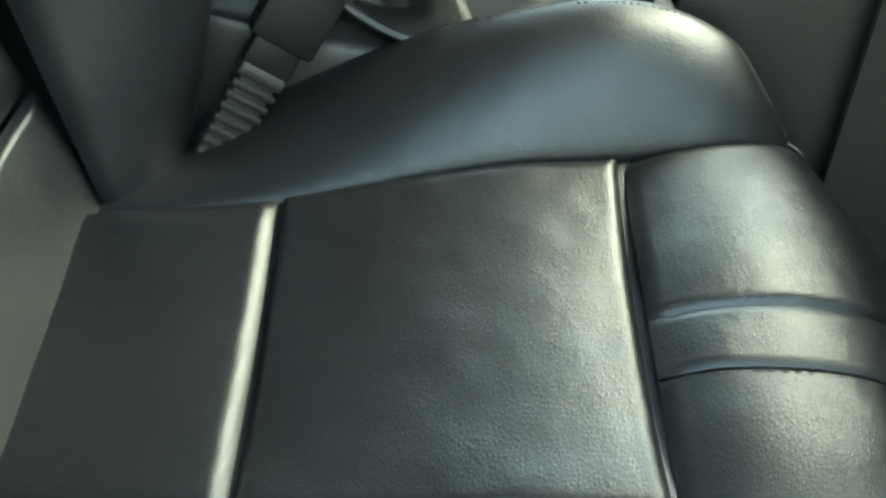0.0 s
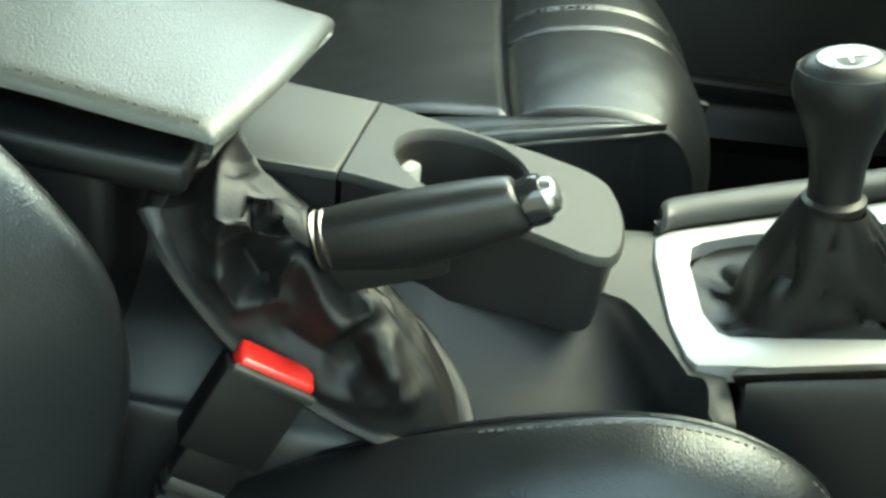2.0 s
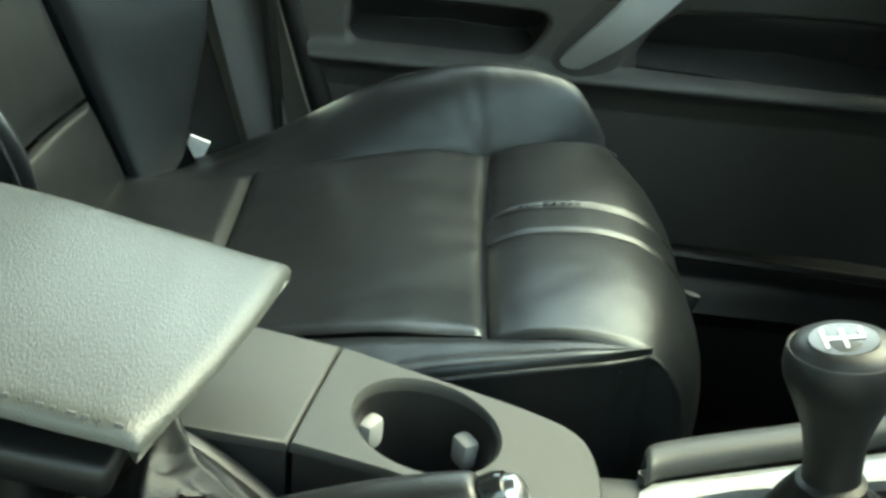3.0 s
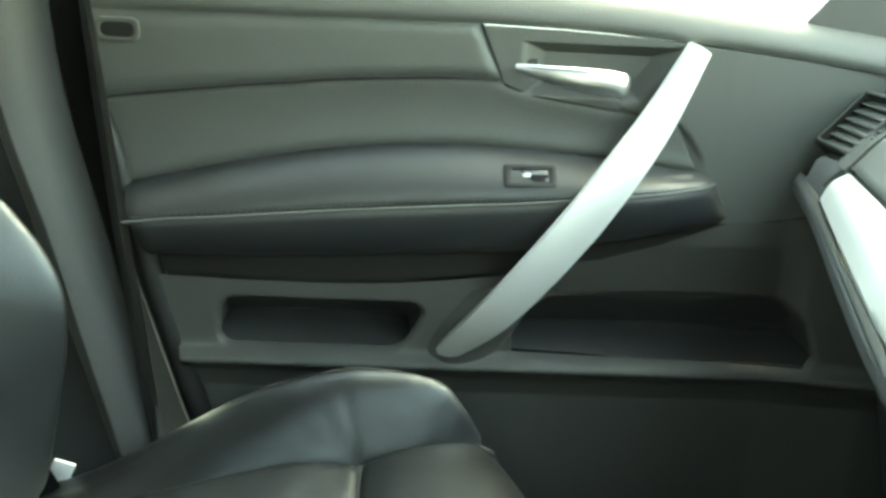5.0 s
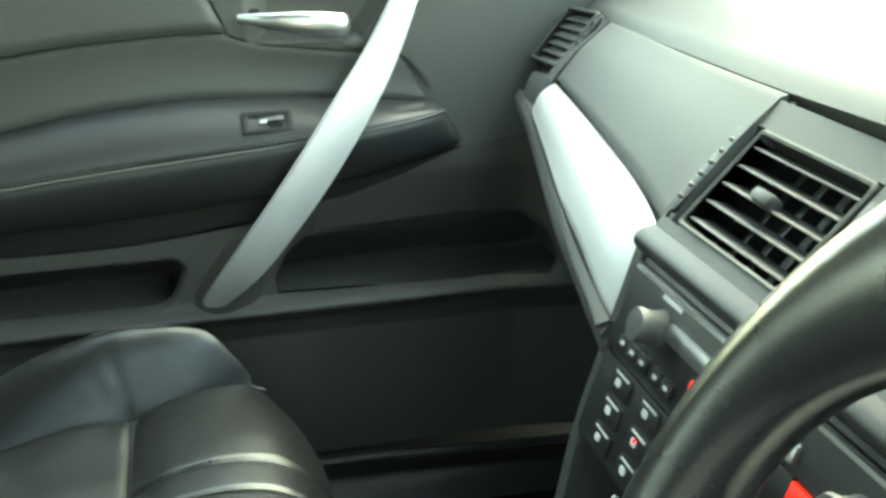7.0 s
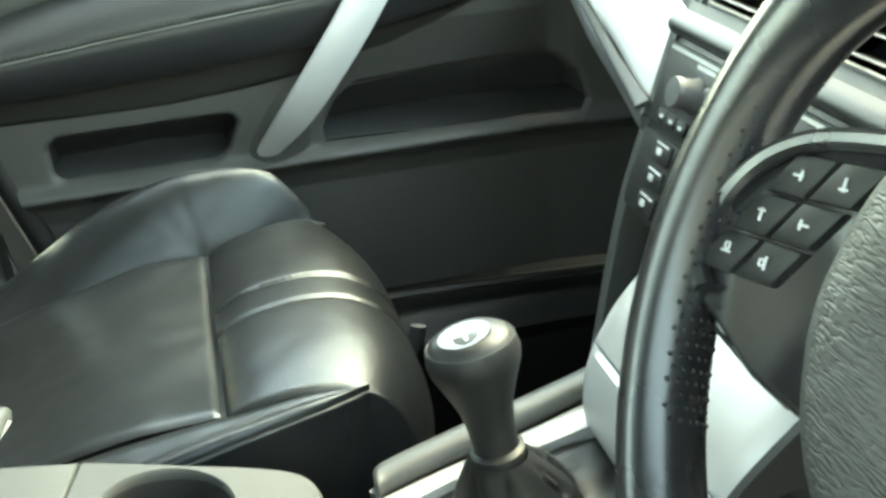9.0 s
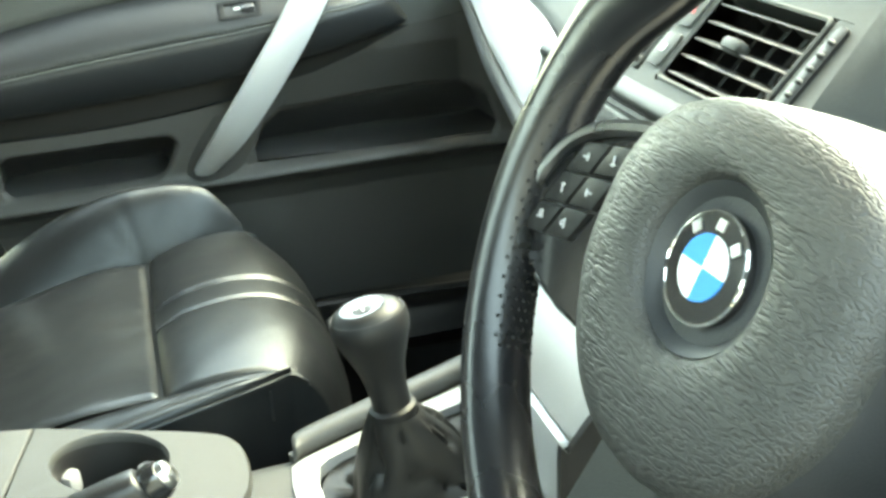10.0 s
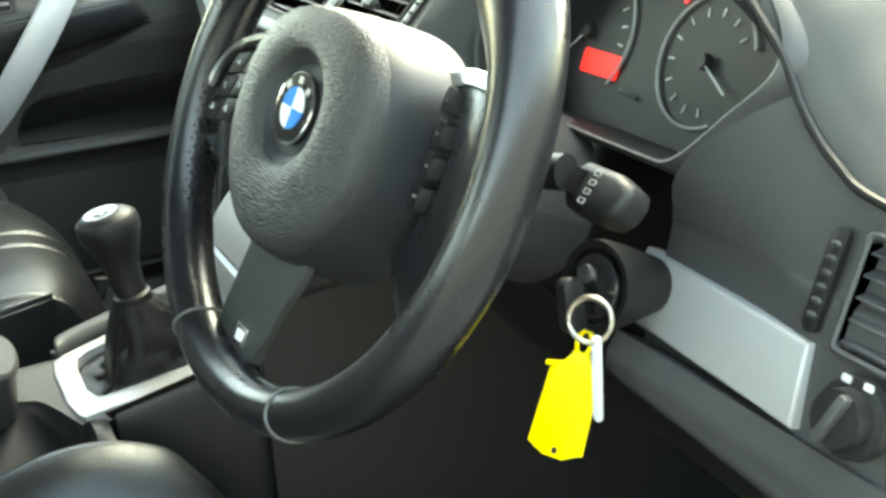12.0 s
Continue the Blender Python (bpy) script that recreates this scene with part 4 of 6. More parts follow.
# ---- gear lever ----
PLATE = make_mat("dark_chrome", (0.085, 0.085, 0.085), 0.2, metal=1.0, wear=0.1)
GEAR = thing("gear_lever", "black leather gear lever with chrome shift plate and soft boot", "gear lever")
base = (0.045, 0.005)
neck = Vector((0.014, -0.020, 0.535))
bm = bmesh.new()
rings = []
NB = 72
for i in range(34):
    t = i / 33
    ring = []
    for k in range(NB):
        a = 2 * math.pi * k / NB
        c, s_ = math.cos(a), math.sin(a)
        e = 2 / 3.4
        bx = base[0] + 0.0865 * math.copysign(abs(c) ** e, c)
        by = base[1] + 0.0600 * math.copysign(abs(s_) ** e, s_)
        bz = zt(bx) - 0.0085
        # flat skirt first, then a steep sleeve up to the collar
        if t < 0.42:
            u = t / 0.42
            w, h = 0.60 * u, 0.10 * u ** 2
        else:
            u = (t - 0.42) / 0.58
            w, h = 0.60 + 0.40 * u ** 1.35, 0.10 + 0.90 * u ** 0.85
        tx, ty, tz = neck.x + 0.0185 * c, neck.y + 0.0185 * s_, neck.z
        x = bx + (tx - bx) * w
        y = by + (ty - by) * w
        z = bz + (tz - bz) * h
        n3 = noise.noise(Vector((c * 1.7, s_ * 1.7, t * 2.0)))
        cre = 1 - abs(math.sin(2.5 * a + 3 * n3 + 1.2 * t))
        f = math.sin(math.pi * t) * (0.005 * n3 - 0.007 * cre ** 3)
        ring.append(bm.verts.new((x + c * f, y + s_ * f, z + 0.6 * f)))
    rings.append(ring)
for a, b in zip(rings, rings[1:]):
    for k in range(NB):
        bm.faces.new((a[k], a[(k + 1) % NB], b[(k + 1) % NB], b[k]))
part("boot", bm, SOFT_LEATHER, GEAR, "soft black leather boot")
ax = Vector((-0.014, 0.006, 0.095)).normalized()
gm = frame_m(neck, (1, 0, 0), ax)
part("collar", disc_bm([(0.0165, -0.004), (0.0180, 0.0), (0.0178, 0.004), (0.0145, 0.006)], gm, 28), BLACK, GEAR)
prof = [(0.0142, 0.0), (0.0138, 0.012), (0.0142, 0.024), (0.0160, 0.038), (0.0194, 0.050), (0.0234, 0.062), (0.0266, 0.071), (0.0276, 0.078), (0.0268, 0.085), (0.0236, 0.091), (0.0195, 0.0940), (0.010, 0.0965), (0.001, 0.097)]
knob = part("knob", disc_bm(prof, gm @ Matrix.Diagonal((1.06, 0.95, 0.92, 1)), 40), SOFT_LEATHER, GEAR, "black leather gear knob")
km = gm @ pose(-0.003, -0.004, 0.0877, 8, -3, 0)
part("plate", disc_bm([(0.0155, -0.003), (0.0160, 0.0), (0.0155, 0.0012), (0.0005, 0.0014)], km @ Matrix.Diagonal((1.05, 0.80, 1, 1)), 32), PLATE, knob, "chrome shift pattern plate")
bm = bmesh.new()
for x in (-0.009, 0.0, 0.009):
    box_bm(0.0016, 0.014 if x < 0.005 else 0.008, 0.0006, km @ pose(x, 0.0 if x < 0.005 else 0.003, 0.0017), 0, bm=bm)
box_bm(0.0196, 0.0016, 0.0006, km @ pose(0, 0, 0.0017), 0, bm=bm)
part("shift_pattern", bm, PALE, knob, "white shift pattern")
part("knob_seam", tube_bm([gm @ Matrix.Diagonal((1.06, 0.95, 0.92, 1)) @ Vector((0.0256 * math.cos(a), 0.0256 * math.sin(a), 0.0882)) for a in np.linspace(0, 2 * math.pi, 41)[:-1]], 0.0006, 5, closed=True), THREAD_DARK, knob)

# ---- armrest ----
ARM = thing("armrest", "grained dark vinyl centre armrest lid with a stitched edge", "armrest")
def lid_z(x):
    return float(cr([0.648, 0.627, 0.610, 0.593, 0.582], np.interp(x, [-0.66, -0.50, -0.40, -0.325, -0.275], np.linspace(0, 1, 5))))


ease = [0, 0.006, 0.014, 0.025, 0.04] + list(np.linspace(0.07, 0.93, 22)) + [0.96, 0.975, 0.986, 0.994, 1.0]
P = np.zeros((40, len(ease), 3))
for i in range(40):
    a = 1 - (1 - i / 39) ** 1.6
    for j, v in enumerate(ease):
        y = -0.102 + 0.175 * v
        y += (y + 0.017) * 0.07 * (1 - a)
        x1 = -0.2860 + 0.213 * y - 0.9 * (y + 0.017) ** 2
        x = -0.66 + (x1 + 0.66) * a
        e = min(0.175 * v, 0.175 * (1 - v), x1 - x)
        k = min(1, e / 0.010)
        P[i, j] = (x, y, lid_z(x) + 0.004 * (1 - ((y + 0.017) / 0.085) ** 2) - 0.007 * (1 - math.sqrt(max(0, 1 - (1 - k) ** 2))))
part("lid", grid_bm(P, 0.007, side=(0, 0, 1)), ARM_VINYL, ARM, "grained vinyl lid")
part("stitching", stitches([(x, -0.0968, lid_z(x) + 0.0002) for x in np.linspace(-0.60, -0.322, 60)], 0.0040, 0.0028, 0.0009), THREAD, ARM)
part("lid_skirt", box_bm(0.30, 0.160, 0.020, pose(-0.478, -0.018, 0.577, 0, 7.5, 0), 0.007, 3), SOFT_LEATHER, ARM, "dark skirt under the lid")
part("arm_box", box_bm(0.36, 0.152, 0.13, pose(-0.552, -0.016, 0.514, 0, 5, 0), 0.012, 3), SOFT_LEATHER, ARM, "dark plastic box under the armrest")

# ---- handbrake ----
BRAKE = thing("handbrake", "black leather handbrake lever with a chrome button and a crumpled boot", "handbrake")
a0, a1 = Vector((-0.262, -0.073, 0.517)), Vector((-0.157, -0.074, 0.551))
d = (a1 - a0).normalized()
GM = frame_m((0, 0, 0), (0, 1, 0), d).to_3x3()
BRAKE_GRIP = make_mat("grip_leather", (0.008, 0.008, 0.0085), 0.36, grain=0.22, grain_scale=520, wear=0.3, wear_scale=40, spec=0.45)


def grip_ring(u):
    """Half-height above and below the lever's line, half-width and lift of the grip at u along it."""
    return [float(cr(c, u)) for c in ([0.0160, 0.0170, 0.0178, 0.0182, 0.0180, 0.0172, 0.0150], [0.0160, 0.0195, 0.0225, 0.0230, 0.0205, 0.0165, 0.0125],
                                      [0.0135, 0.0150, 0.0158, 0.0160, 0.0155, 0.0145, 0.0125])]


bm = bmesh.new()
rings = []
for i in range(40):
    u = i / 39
    hi_g, lo_g, w_g = grip_ring(u)
    end = max(0, (u - 0.90) / 0.10)
    k = math.sqrt(max(0.12, 1 - 0.85 * end ** 2))
    ring = []
    for j in range(32):
        a = 2 * math.pi * j / 32
        c_, s_ = math.cos(a), math.sin(a)
        ex = math.copysign(abs(c_) ** 0.8, c_) * w_g * k
        ez = math.copysign(abs(s_) ** 0.85, s_) * (hi_g if s_ > 0 else lo_g) * k
        # a stitched crease along each flank
        ex *= 1 - 0.05 * math.exp(-((s_ - 0.25) / 0.10) ** 2)
        ring.append(bm.verts.new(a0 + d * (-0.003 + 0.112 * u + 0.006 * s_ * -end) + GM @ Vector((ex, 0, 0)) + (GM @ Vector((0, 1, 0))) * (ez if (GM @ Vector((0, 1, 0))).z > 0 else -ez)))
    rings.append(ring)
for a, b in zip(rings, rings[1:]):
    for k in range(32):
        bm.faces.new((a[k], a[(k + 1) % 32], b[(k + 1) % 32], b[k]))
bm.faces.new(rings[0])
bm.faces.new(rings[-1])
part("grip", bm, BRAKE_GRIP, BRAKE, "black leather grip")
bmx = frame_m(a1 + d * 0.0015 + Vector((0, 0, 0.0025)), (0, 1, 0), d + Vector((0, 0, 0.25)))
part("end_cap", disc_bm([(0.0118, -0.008), (0.0122, -0.001), (0.0112, 0.003), (0.0094, 0.0036)], bmx @ Matrix.Diagonal((1, 1.15, 1, 1)), 24), GLOSS, BRAKE, "gloss black collar round the button")
part("button", disc_bm([(0.0092, -0.004), (0.0092, 0.005), (0.0082, 0.0085), (0.005, 0.0105), (0.001, 0.011)], bmx @ Matrix.Diagonal((1, 1.12, 1, 1)), 24), SATIN, BRAKE, "chrome release button")
part("lever_arm", box_bm(0.10, 0.012, 0.024, frame_m(a0 + d * 0.015 - Vector((0, 0, 0.022)), d, (0, -1, 0)) @ pose(0, 0, 0, 90, 0, 0), 0.004), BLACK, BRAKE, "black steel lever arm")
for k in range(2):
    part("ring", disc_bm([(0.0142, -0.0012), (0.0152, 0), (0.0142, 0.0012)], frame_m(a0 + d * (-0.005 + 0.005 * k), (0, 1, 0), d) @ Matrix.Diagonal((1, 1.14, 1, 1)), 24), RING_METAL, BRAKE, "silver ring")
# boot: a gathered leather bag from a sloping frame up to the lever, with its folds
frame_pts = [(-0.352, -0.084, 0.532), (-0.335, -0.094, 0.500), (-0.306, -0.096, 0.458), (-0.258, -0.098, 0.420), (-0.204, -0.104, 0.402), (-0.180, -0.092, 0.404),
             (-0.195, -0.060, 0.430), (-0.240, -0.036, 0.466), (-0.290, -0.018, 0.503), (-0.325, -0.020, 0.526), (-0.346, -0.046, 0.534)]
part("boot_frame", tube_bm([tuple(cr(frame_pts + frame_pts[:1], k / 60)) for k in range(60)], 0.0065, 8, closed=True, r2=0.0045), SOFT_BLACK, BRAKE, "dark plastic boot frame")
topc = a0 - d * 0.006
topm = frame_m((0, 0, 0), (0, 1, 0), d).to_3x3()


def bag(k, t):
    """A point of the bag without folds, round the frame (k) and up to the lever (t), and the way out of it."""
    q = Vector(cr(frame_pts + frame_pts[:1], k % 1.0))
    ang = 2 * math.pi * k
    tgt = topc + topm @ Vector((0.0155 * math.cos(-ang + 2.2), 0.0195 * math.sin(-ang + 2.2), 0))
    o = q - Vector((-0.27, -0.073, 0.46))
    o.z += 0.05
    o.normalize()
    return q.lerp(tgt, t ** 0.85) + o * (0.010 * math.sin(math.pi * t)), o


# each fold: height, width, then stations along it
folds = [(0.014, 0.008, (0.875, 0.28), (0.93, 0.62), (0.90, 0.90)), (0.011, 0.006, (0.879, 0.30), (0.03, 0.50), (0.121, 0.22)),
         (0.010, 0.005, (0.121, 0.18), (0.164, 0.14), (0.214, 0.36), (0.207, 0.62)), (-0.016, 0.012, (0.155, 0.40), (0.186, 0.36)),
         (0.010, 0.007, (0.243, 0.66), (0.264, 0.54), (0.286, 0.42)), (0.009, 0.005, (0.293, 0.5), (0.343, 0.6)),
         (-0.012, 0.007, (0.300, 0.40), (0.310, 0.30)), (0.010, 0.005, (0.329, 0.42), (0.343, 0.32), (0.307, 0.16)),
         (0.009, 0.005, (0.357, 0.46), (0.357, 0.24)), (0.008, 0.009, (0.264, 0.05), (0.314, 0.12), (0.379, 0.24)),
         (-0.006, 0.006, (0.225, 0.20), (0.27, 0.24), (0.30, 0.14))]
lines = []
for amp, wid, *st in folds:
    pts3 = [bag(a[0] + ((b[0] - a[0] + 0.5) % 1 - 0.5) * u, a[1] + (b[1] - a[1]) * u)[0] for a, b in zip(st, st[1:]) for u in np.linspace(0, 1, 40)]
    lines.append((amp, wid, np.array(pts3)))
NK, NT = 200, 72
G = np.array([[tuple(bag(k / NK, i / (NT - 1))[0]) for k in range(NK)] for i in range(NT)])
du = np.roll(G, -1, 1) - np.roll(G, 1, 1)
dv = np.gradient(G, axis=0)
GN = np.cross(du, dv)
GN /= np.linalg.norm(GN, axis=2, keepdims=True) + 1e-9
out = np.array((-0.27, -0.073, 0.44))
GN *= np.where(((G - out) * GN).sum(2, keepdims=True) < 0, -1, 1)
F = np.zeros((NT, NK))
for amp, wid, pts3 in lines:
    dist = np.sqrt(((G[:, :, None, :] - pts3[None, None]) ** 2).sum(3).min(2))
    F += 1.35 * amp * np.exp(-(dist / (1.3 * wid)) ** 1.2)
for i in range(NT):
    for k in range(NK):
        q = Vector((math.cos(2 * math.pi * k / NK) * 2.1, math.sin(2 * math.pi * k / NK) * 2.1, 2.2 * i / NT))
        F[i, k] += 0.0019 * max(0.0, 1 - 3.0 * abs(noise.noise(q + Vector((0.3, 1.2, 4.1))))) ** 1.6
        F[i, k] += 0.0007 * max(0.0, 1 - 3.0 * abs(noise.noise(q * 2.1 + Vector((5.3, 0.2, 0.7))))) ** 1.4
        F[i, k] += 0.0006 * noise.noise(Vector(G[i, k]) * 60)
fade = np.sin(np.pi * np.clip(np.linspace(0, 1.02, NT), 0, 1))[:, None] ** 0.6
G = G + GN * (F * fade)[:, :, None]
S = G.copy()
S[1:-1] = 0.5 * G[1:-1] + 0.125 * (G[:-2] + G[2:] + np.roll(G, 1, 1)[1:-1] + np.roll(G, -1, 1)[1:-1])
G = S
bm = bmesh.new()
rings = [[bm.verts.new(p) for p in row] for row in G]
for a, b in zip(rings, rings[1:]):
    for k in range(NK):
        bm.faces.new((a[k], a[(k + 1) % NK], b[(k + 1) % NK], b[k]))
part("boot", bm, BOOT_LEATHER, BRAKE, "crumpled black leather boot")

# ---- belt buckles ----


BUCKLE = make_mat("buckle_plastic", (0.0045, 0.0045, 0.005), 0.5, wear=0.2, grain=0.1, grain_scale=800, spec=0.22)


def belt_buckle(label, m):
    """Buckle along its own z: head with a red button, neck, ribbed stalk."""
    b = thing("belt_buckle", label, "belt buckle", "belt buckles")
    part("head", box_bm(0.050, 0.024, 0.054, pose(0, 0, 0.067), 0.003, 2), BUCKLE, b)
    part("rim", box_bm(0.0505, 0.005, 0.006, pose(0.002, -0.0115, 0.0945, 20, 0, 0), 0.002, 2), GREY_PLASTIC, b, "grey buckle rim")
    part("button", box_bm(0.046, 0.0175, 0.016, pose(0.002, -0.0005, 0.0955, 18, 0, 0), 0.003, 3), RED, b, "red release button")
    part("neck", box_bm(0.038, 0.018, 0.03, pose(0, 0, 0.032), 0.004, 2), BUCKLE, b)
    sleeve = part("ribbed_sleeve", box_bm(0.028, 0.012, 0.115, pose(0, 0, -0.042), 0.003, 2), RUBBER, b, "ribbed grey rubber sleeve")
    for k in range(12):
        part("rib", box_bm(0.036 - 0.0010 * k, 0.017 - 0.0003 * k, 0.0064, pose(0, 0, 0.012 - 0.0095 * k), 0.0025, 2), RUBBER, sleeve)
    part("cuff", box_bm(0.034, 0.0185, 0.008, pose(0, 0, 0.016), 0.002, 2), GREY_PLASTIC, b, "grey cuff")
    b.matrix_world = m
    return b


bd = Vector((0.038, 0.022, 0.067)).normalized()
bo = Vector((-0.327, -0.124, 0.382))
belt_buckle("black belt buckle with red button on a ribbed sleeve", frame_m(bo - bd * 0.016, (0.041, 0.009, -0.019), bd))

TAG = thing("belt_tongue", "pale belt tongue tucked between passenger seat and back", "belt tongue")
part("tongue", box_bm(0.022, 0.003, 0.04, pose(-0.461, 0.600, 0.400, 20, 22, 10), 0.001), PALE, TAG)

# ---- dashboard ----
DASH = thing("dashboard", "grey grained dashboard with air vents, radio and silver trim", "dashboard")
# passenger face: upper padded panel
ys = [0.15, 0.24, 0.34, 0.47, 0.60, 0.70]
top_x = [0.300, 0.308, 0.320, 0.338, 0.357, 0.372]
top_z = [0.834, 0.830, 0.825, 0.819, 0.812, 0.806]
mid_x = [0.221, 0.238, 0.255, 0.277, 0.298, 0.312]
mid_z = [0.748, 0.755, 0.757, 0.756, 0.754, 0.752]
low_x = [0.184, 0.196, 0.214, 0.243, 0.272, 0.290]
low_z = [0.690, 0.706, 0.712, 0.718, 0.724, 0.728]
rows = [[(tx, y, tz), (tx * 0.6 + mx * 0.4 - 0.006, y, tz * 0.6 + mz * 0.4), (mx + 0.001, y, mz + 0.0025)] for y, tx, tz, mx, mz in zip(ys, top_x, top_z, mid_x, mid_z)]
rows = rows[:5]
part("airbag_panel", pad(rows, 60, 24, side=(-1, 0, 1), groove=0.0025, roll=0.03, thick=0.02, edges=(0, 1, 1, 1)), DASH_SKIN, DASH, "grey grained panel over the glovebox")
rows = [[(mx, y, mz), (mx * 0.5 + lx * 0.5 - 0.004, y, mz * 0.5 + lz * 0.5 + 0.004), (lx, y, lz)] for y, mx, mz, lx, lz in zip(ys, mid_x, mid_z, low_x, low_z)][:5]
rows[0] = [(0.2185, 0.158, 0.747), (0.203, 0.155, 0.715), (0.186, 0.152, 0.679)]
part("silver_trim", pad(rows, 60, 16, side=(-1, 0, 0.5), groove=0.004, roll=0.05, thick=0.012), SILVER, DASH, "broad silver dashboard trim")
# lower lip and glovebox
rows = [[(lx + 0.002, y, lz - 0.003), (lx - 0.004, y, lz - 0.014), (lx + 0.004, y, lz - 0.035), (lx + 0.05, y, lz - 0.075), (lx + 0.12, y, 0.5), (lx + 0.16, y, 0.35)] for y, lx, lz in zip(ys, low_x, low_z)]
part("glovebox", pad(rows, 40, 40, side=(-1, 0, 0), groove=0.0, thick=0.02), DARK_PLASTIC, DASH, "dark glovebox below the trim")
rows = [[(0.186, 0.150, 0.690), (0.179, 0.158, 0.683), (0.186, 0.166, 0.676)], [(0.200, 0.27, 0.709), (0.196, 0.27, 0.701), (0.204, 0.27, 0.692)],
        [(0.243, 0.47, 0.716), (0.240, 0.47, 0.709), (0.25, 0.47, 0.702)], [(0.272, 0.60, 0.722), (0.268, 0.60, 0.716), (0.278, 0.60, 0.710)]]
part("trim_lip", pad(rows, 40, 10, side=(-1, 0, -0.3), groove=0, thick=0.01), GREY_PLASTIC, DASH, "light grey lip under the silver trim")
rows = [[(tx + 0.012, y, tz - 0.004), (mx + 0.012, y, mz), (lx + 0.014, y, lz)] for y, tx, tz, mx, mz, lx, lz in zip(ys, top_x, top_z, mid_x, mid_z, low_x, low_z)]
part("backing", pad(rows, 30, 10, side=(-1, 0, 0.5), groove=0, thick=0), BLACK, DASH)
# dash top, reaching to the windscreen
rows = [[(0.318, -0.49, 0.866), (0.42, -0.49, 0.885), (0.60, -0.49, 0.886), (0.95, -0.49, 0.85)],
        [(0.345, -0.365, 0.886), (0.42, -0.365, 0.892), (0.60, -0.365, 0.888), (0.95, -0.365, 0.85)],
        [(0.322, -0.275, 0.858), (0.42, -0.275, 0.886), (0.60, -0.275, 0.885), (0.95, -0.275, 0.85)],
        [(0.300, -0.20, 0.845), (0.42, -0.20, 0.878), (0.60, -0.20, 0.88), (0.95, -0.20, 0.85)],
        [(0.296, -0.16, 0.842), (0.42, -0.16, 0.875), (0.60, -0.16, 0.878), (0.95, -0.16, 0.85)],
        [(0.294, 0.0, 0.845), (0.42, 0.0, 0.878), (0.60, 0.0, 0.88), (0.95, 0.0, 0.85)],
        [(0.302, 0.17, 0.838), (0.42, 0.17, 0.872), (0.60, 0.17, 0.876), (0.95, 0.17, 0.85)],
        [(0.322, 0.34, 0.829), (0.42, 0.34, 0.862), (0.60, 0.34, 0.87), (0.95, 0.34, 0.845)],
        [(0.358, 0.60, 0.815), (0.43, 0.60, 0.842), (0.60, 0.60, 0.86), (0.95, 0.60, 0.84)],
        [(0.385, 0.76, 0.808), (0.45, 0.76, 0.83), (0.60, 0.76, 0.85), (0.95, 0.76, 0.83)]]
part("dash_top", pad(rows, 90, 30, groove=0.006, roll=0.03, thick=0.03), DASH_SKIN, DASH, "grey grained dashboard top")
part("demister", box_bm(0.012, 0.10, 0.004, pose(0.43, 0.69, 0.842, 8, -12, 0), 0.001), BLACK, DASH, "black demister slot")


def air_vent(name, m, w, h, n, wheel_side, tab=True, frame_mat=None, slat_mat=None, tilt=28):
    """A vent in its own plane: frame, dark throat, slats, a sliding tab and a thumbwheel strip."""
    v = part(name, ring_bm(densify(rounded(w + 0.007, h + 0.007, 0.005), 1), densify(rounded(w, h, 0.003), 1), 0.02, m, 0.001), frame_mat or DASH_SKIN, DASH, "grey air vent with dark slats")
    part("throat", box_bm(w, h, 0.006, m @ pose(0, 0, -0.040), 0), DARK_PLASTIC, v)
    for k in range(4):
        s = (-1, 1)[k % 2]
        sz = (0.004, h, 0.04) if k < 2 else (w, 0.004, 0.04)
        at = pose(s * (w / 2 + 0.002), 0, -0.021) if k < 2 else pose(0, s * (h / 2 + 0.002), -0.021)
        part("throat_wall", box_bm(*sz, m @ at, 0), BLACK, v)
    for k in range(n):
        y = -h / 2 + h * (k + 0.6) / n
        part("slat", box_bm(w * 0.985, 0.0015, 0.017, m @ pose(0, y, -0.009, tilt, 0, 0), 0.0008, 1), slat_mat or DARK_PLASTIC, v)
    for k in range(5):
        part("vane", box_bm(0.0016, h * 0.95, 0.012, m @ pose(-w / 2 + w * (k + 0.5) / 5, 0, -0.028), 0), BLACK, v)
    if tab:
        part("slider", box_bm(0.022, 0.009, 0.012, m @ pose(-0.008, 0.002, -0.002), 0.003), GREY_PLASTIC, v, "grey slider tab")
    wx = wheel_side * (w / 2 + 0.0185)
    st = part("wheel_slot", plate_bm(rounded(0.011, h * 0.98, 0.004), 0.004, m @ pose(wx, 0, 0.0018), 0.001), BLACK, v)
    for k in range(6):
        part("ridge", box_bm(0.0070, 0.0038, 0.005, m @ pose(wx, -h * 0.33 + h * 0.66 * k / 5, 0.0012), 0.0015, 1), GREY_PLASTIC, st)
    return v


# centre stack
vn = Vector((-0.72, 0, 0.70)).normalized()
rows = [[(0.298, y, 0.842), (0.270, y, 0.812), (0.236, y, 0.778), (0.219, y, 0.755)] for y in (-0.20, -0.155, 0, 0.152, 0.156)]
VM = lambda y: frame_m((0.2525, y, 0.7855), (0, -1, 0), vn)
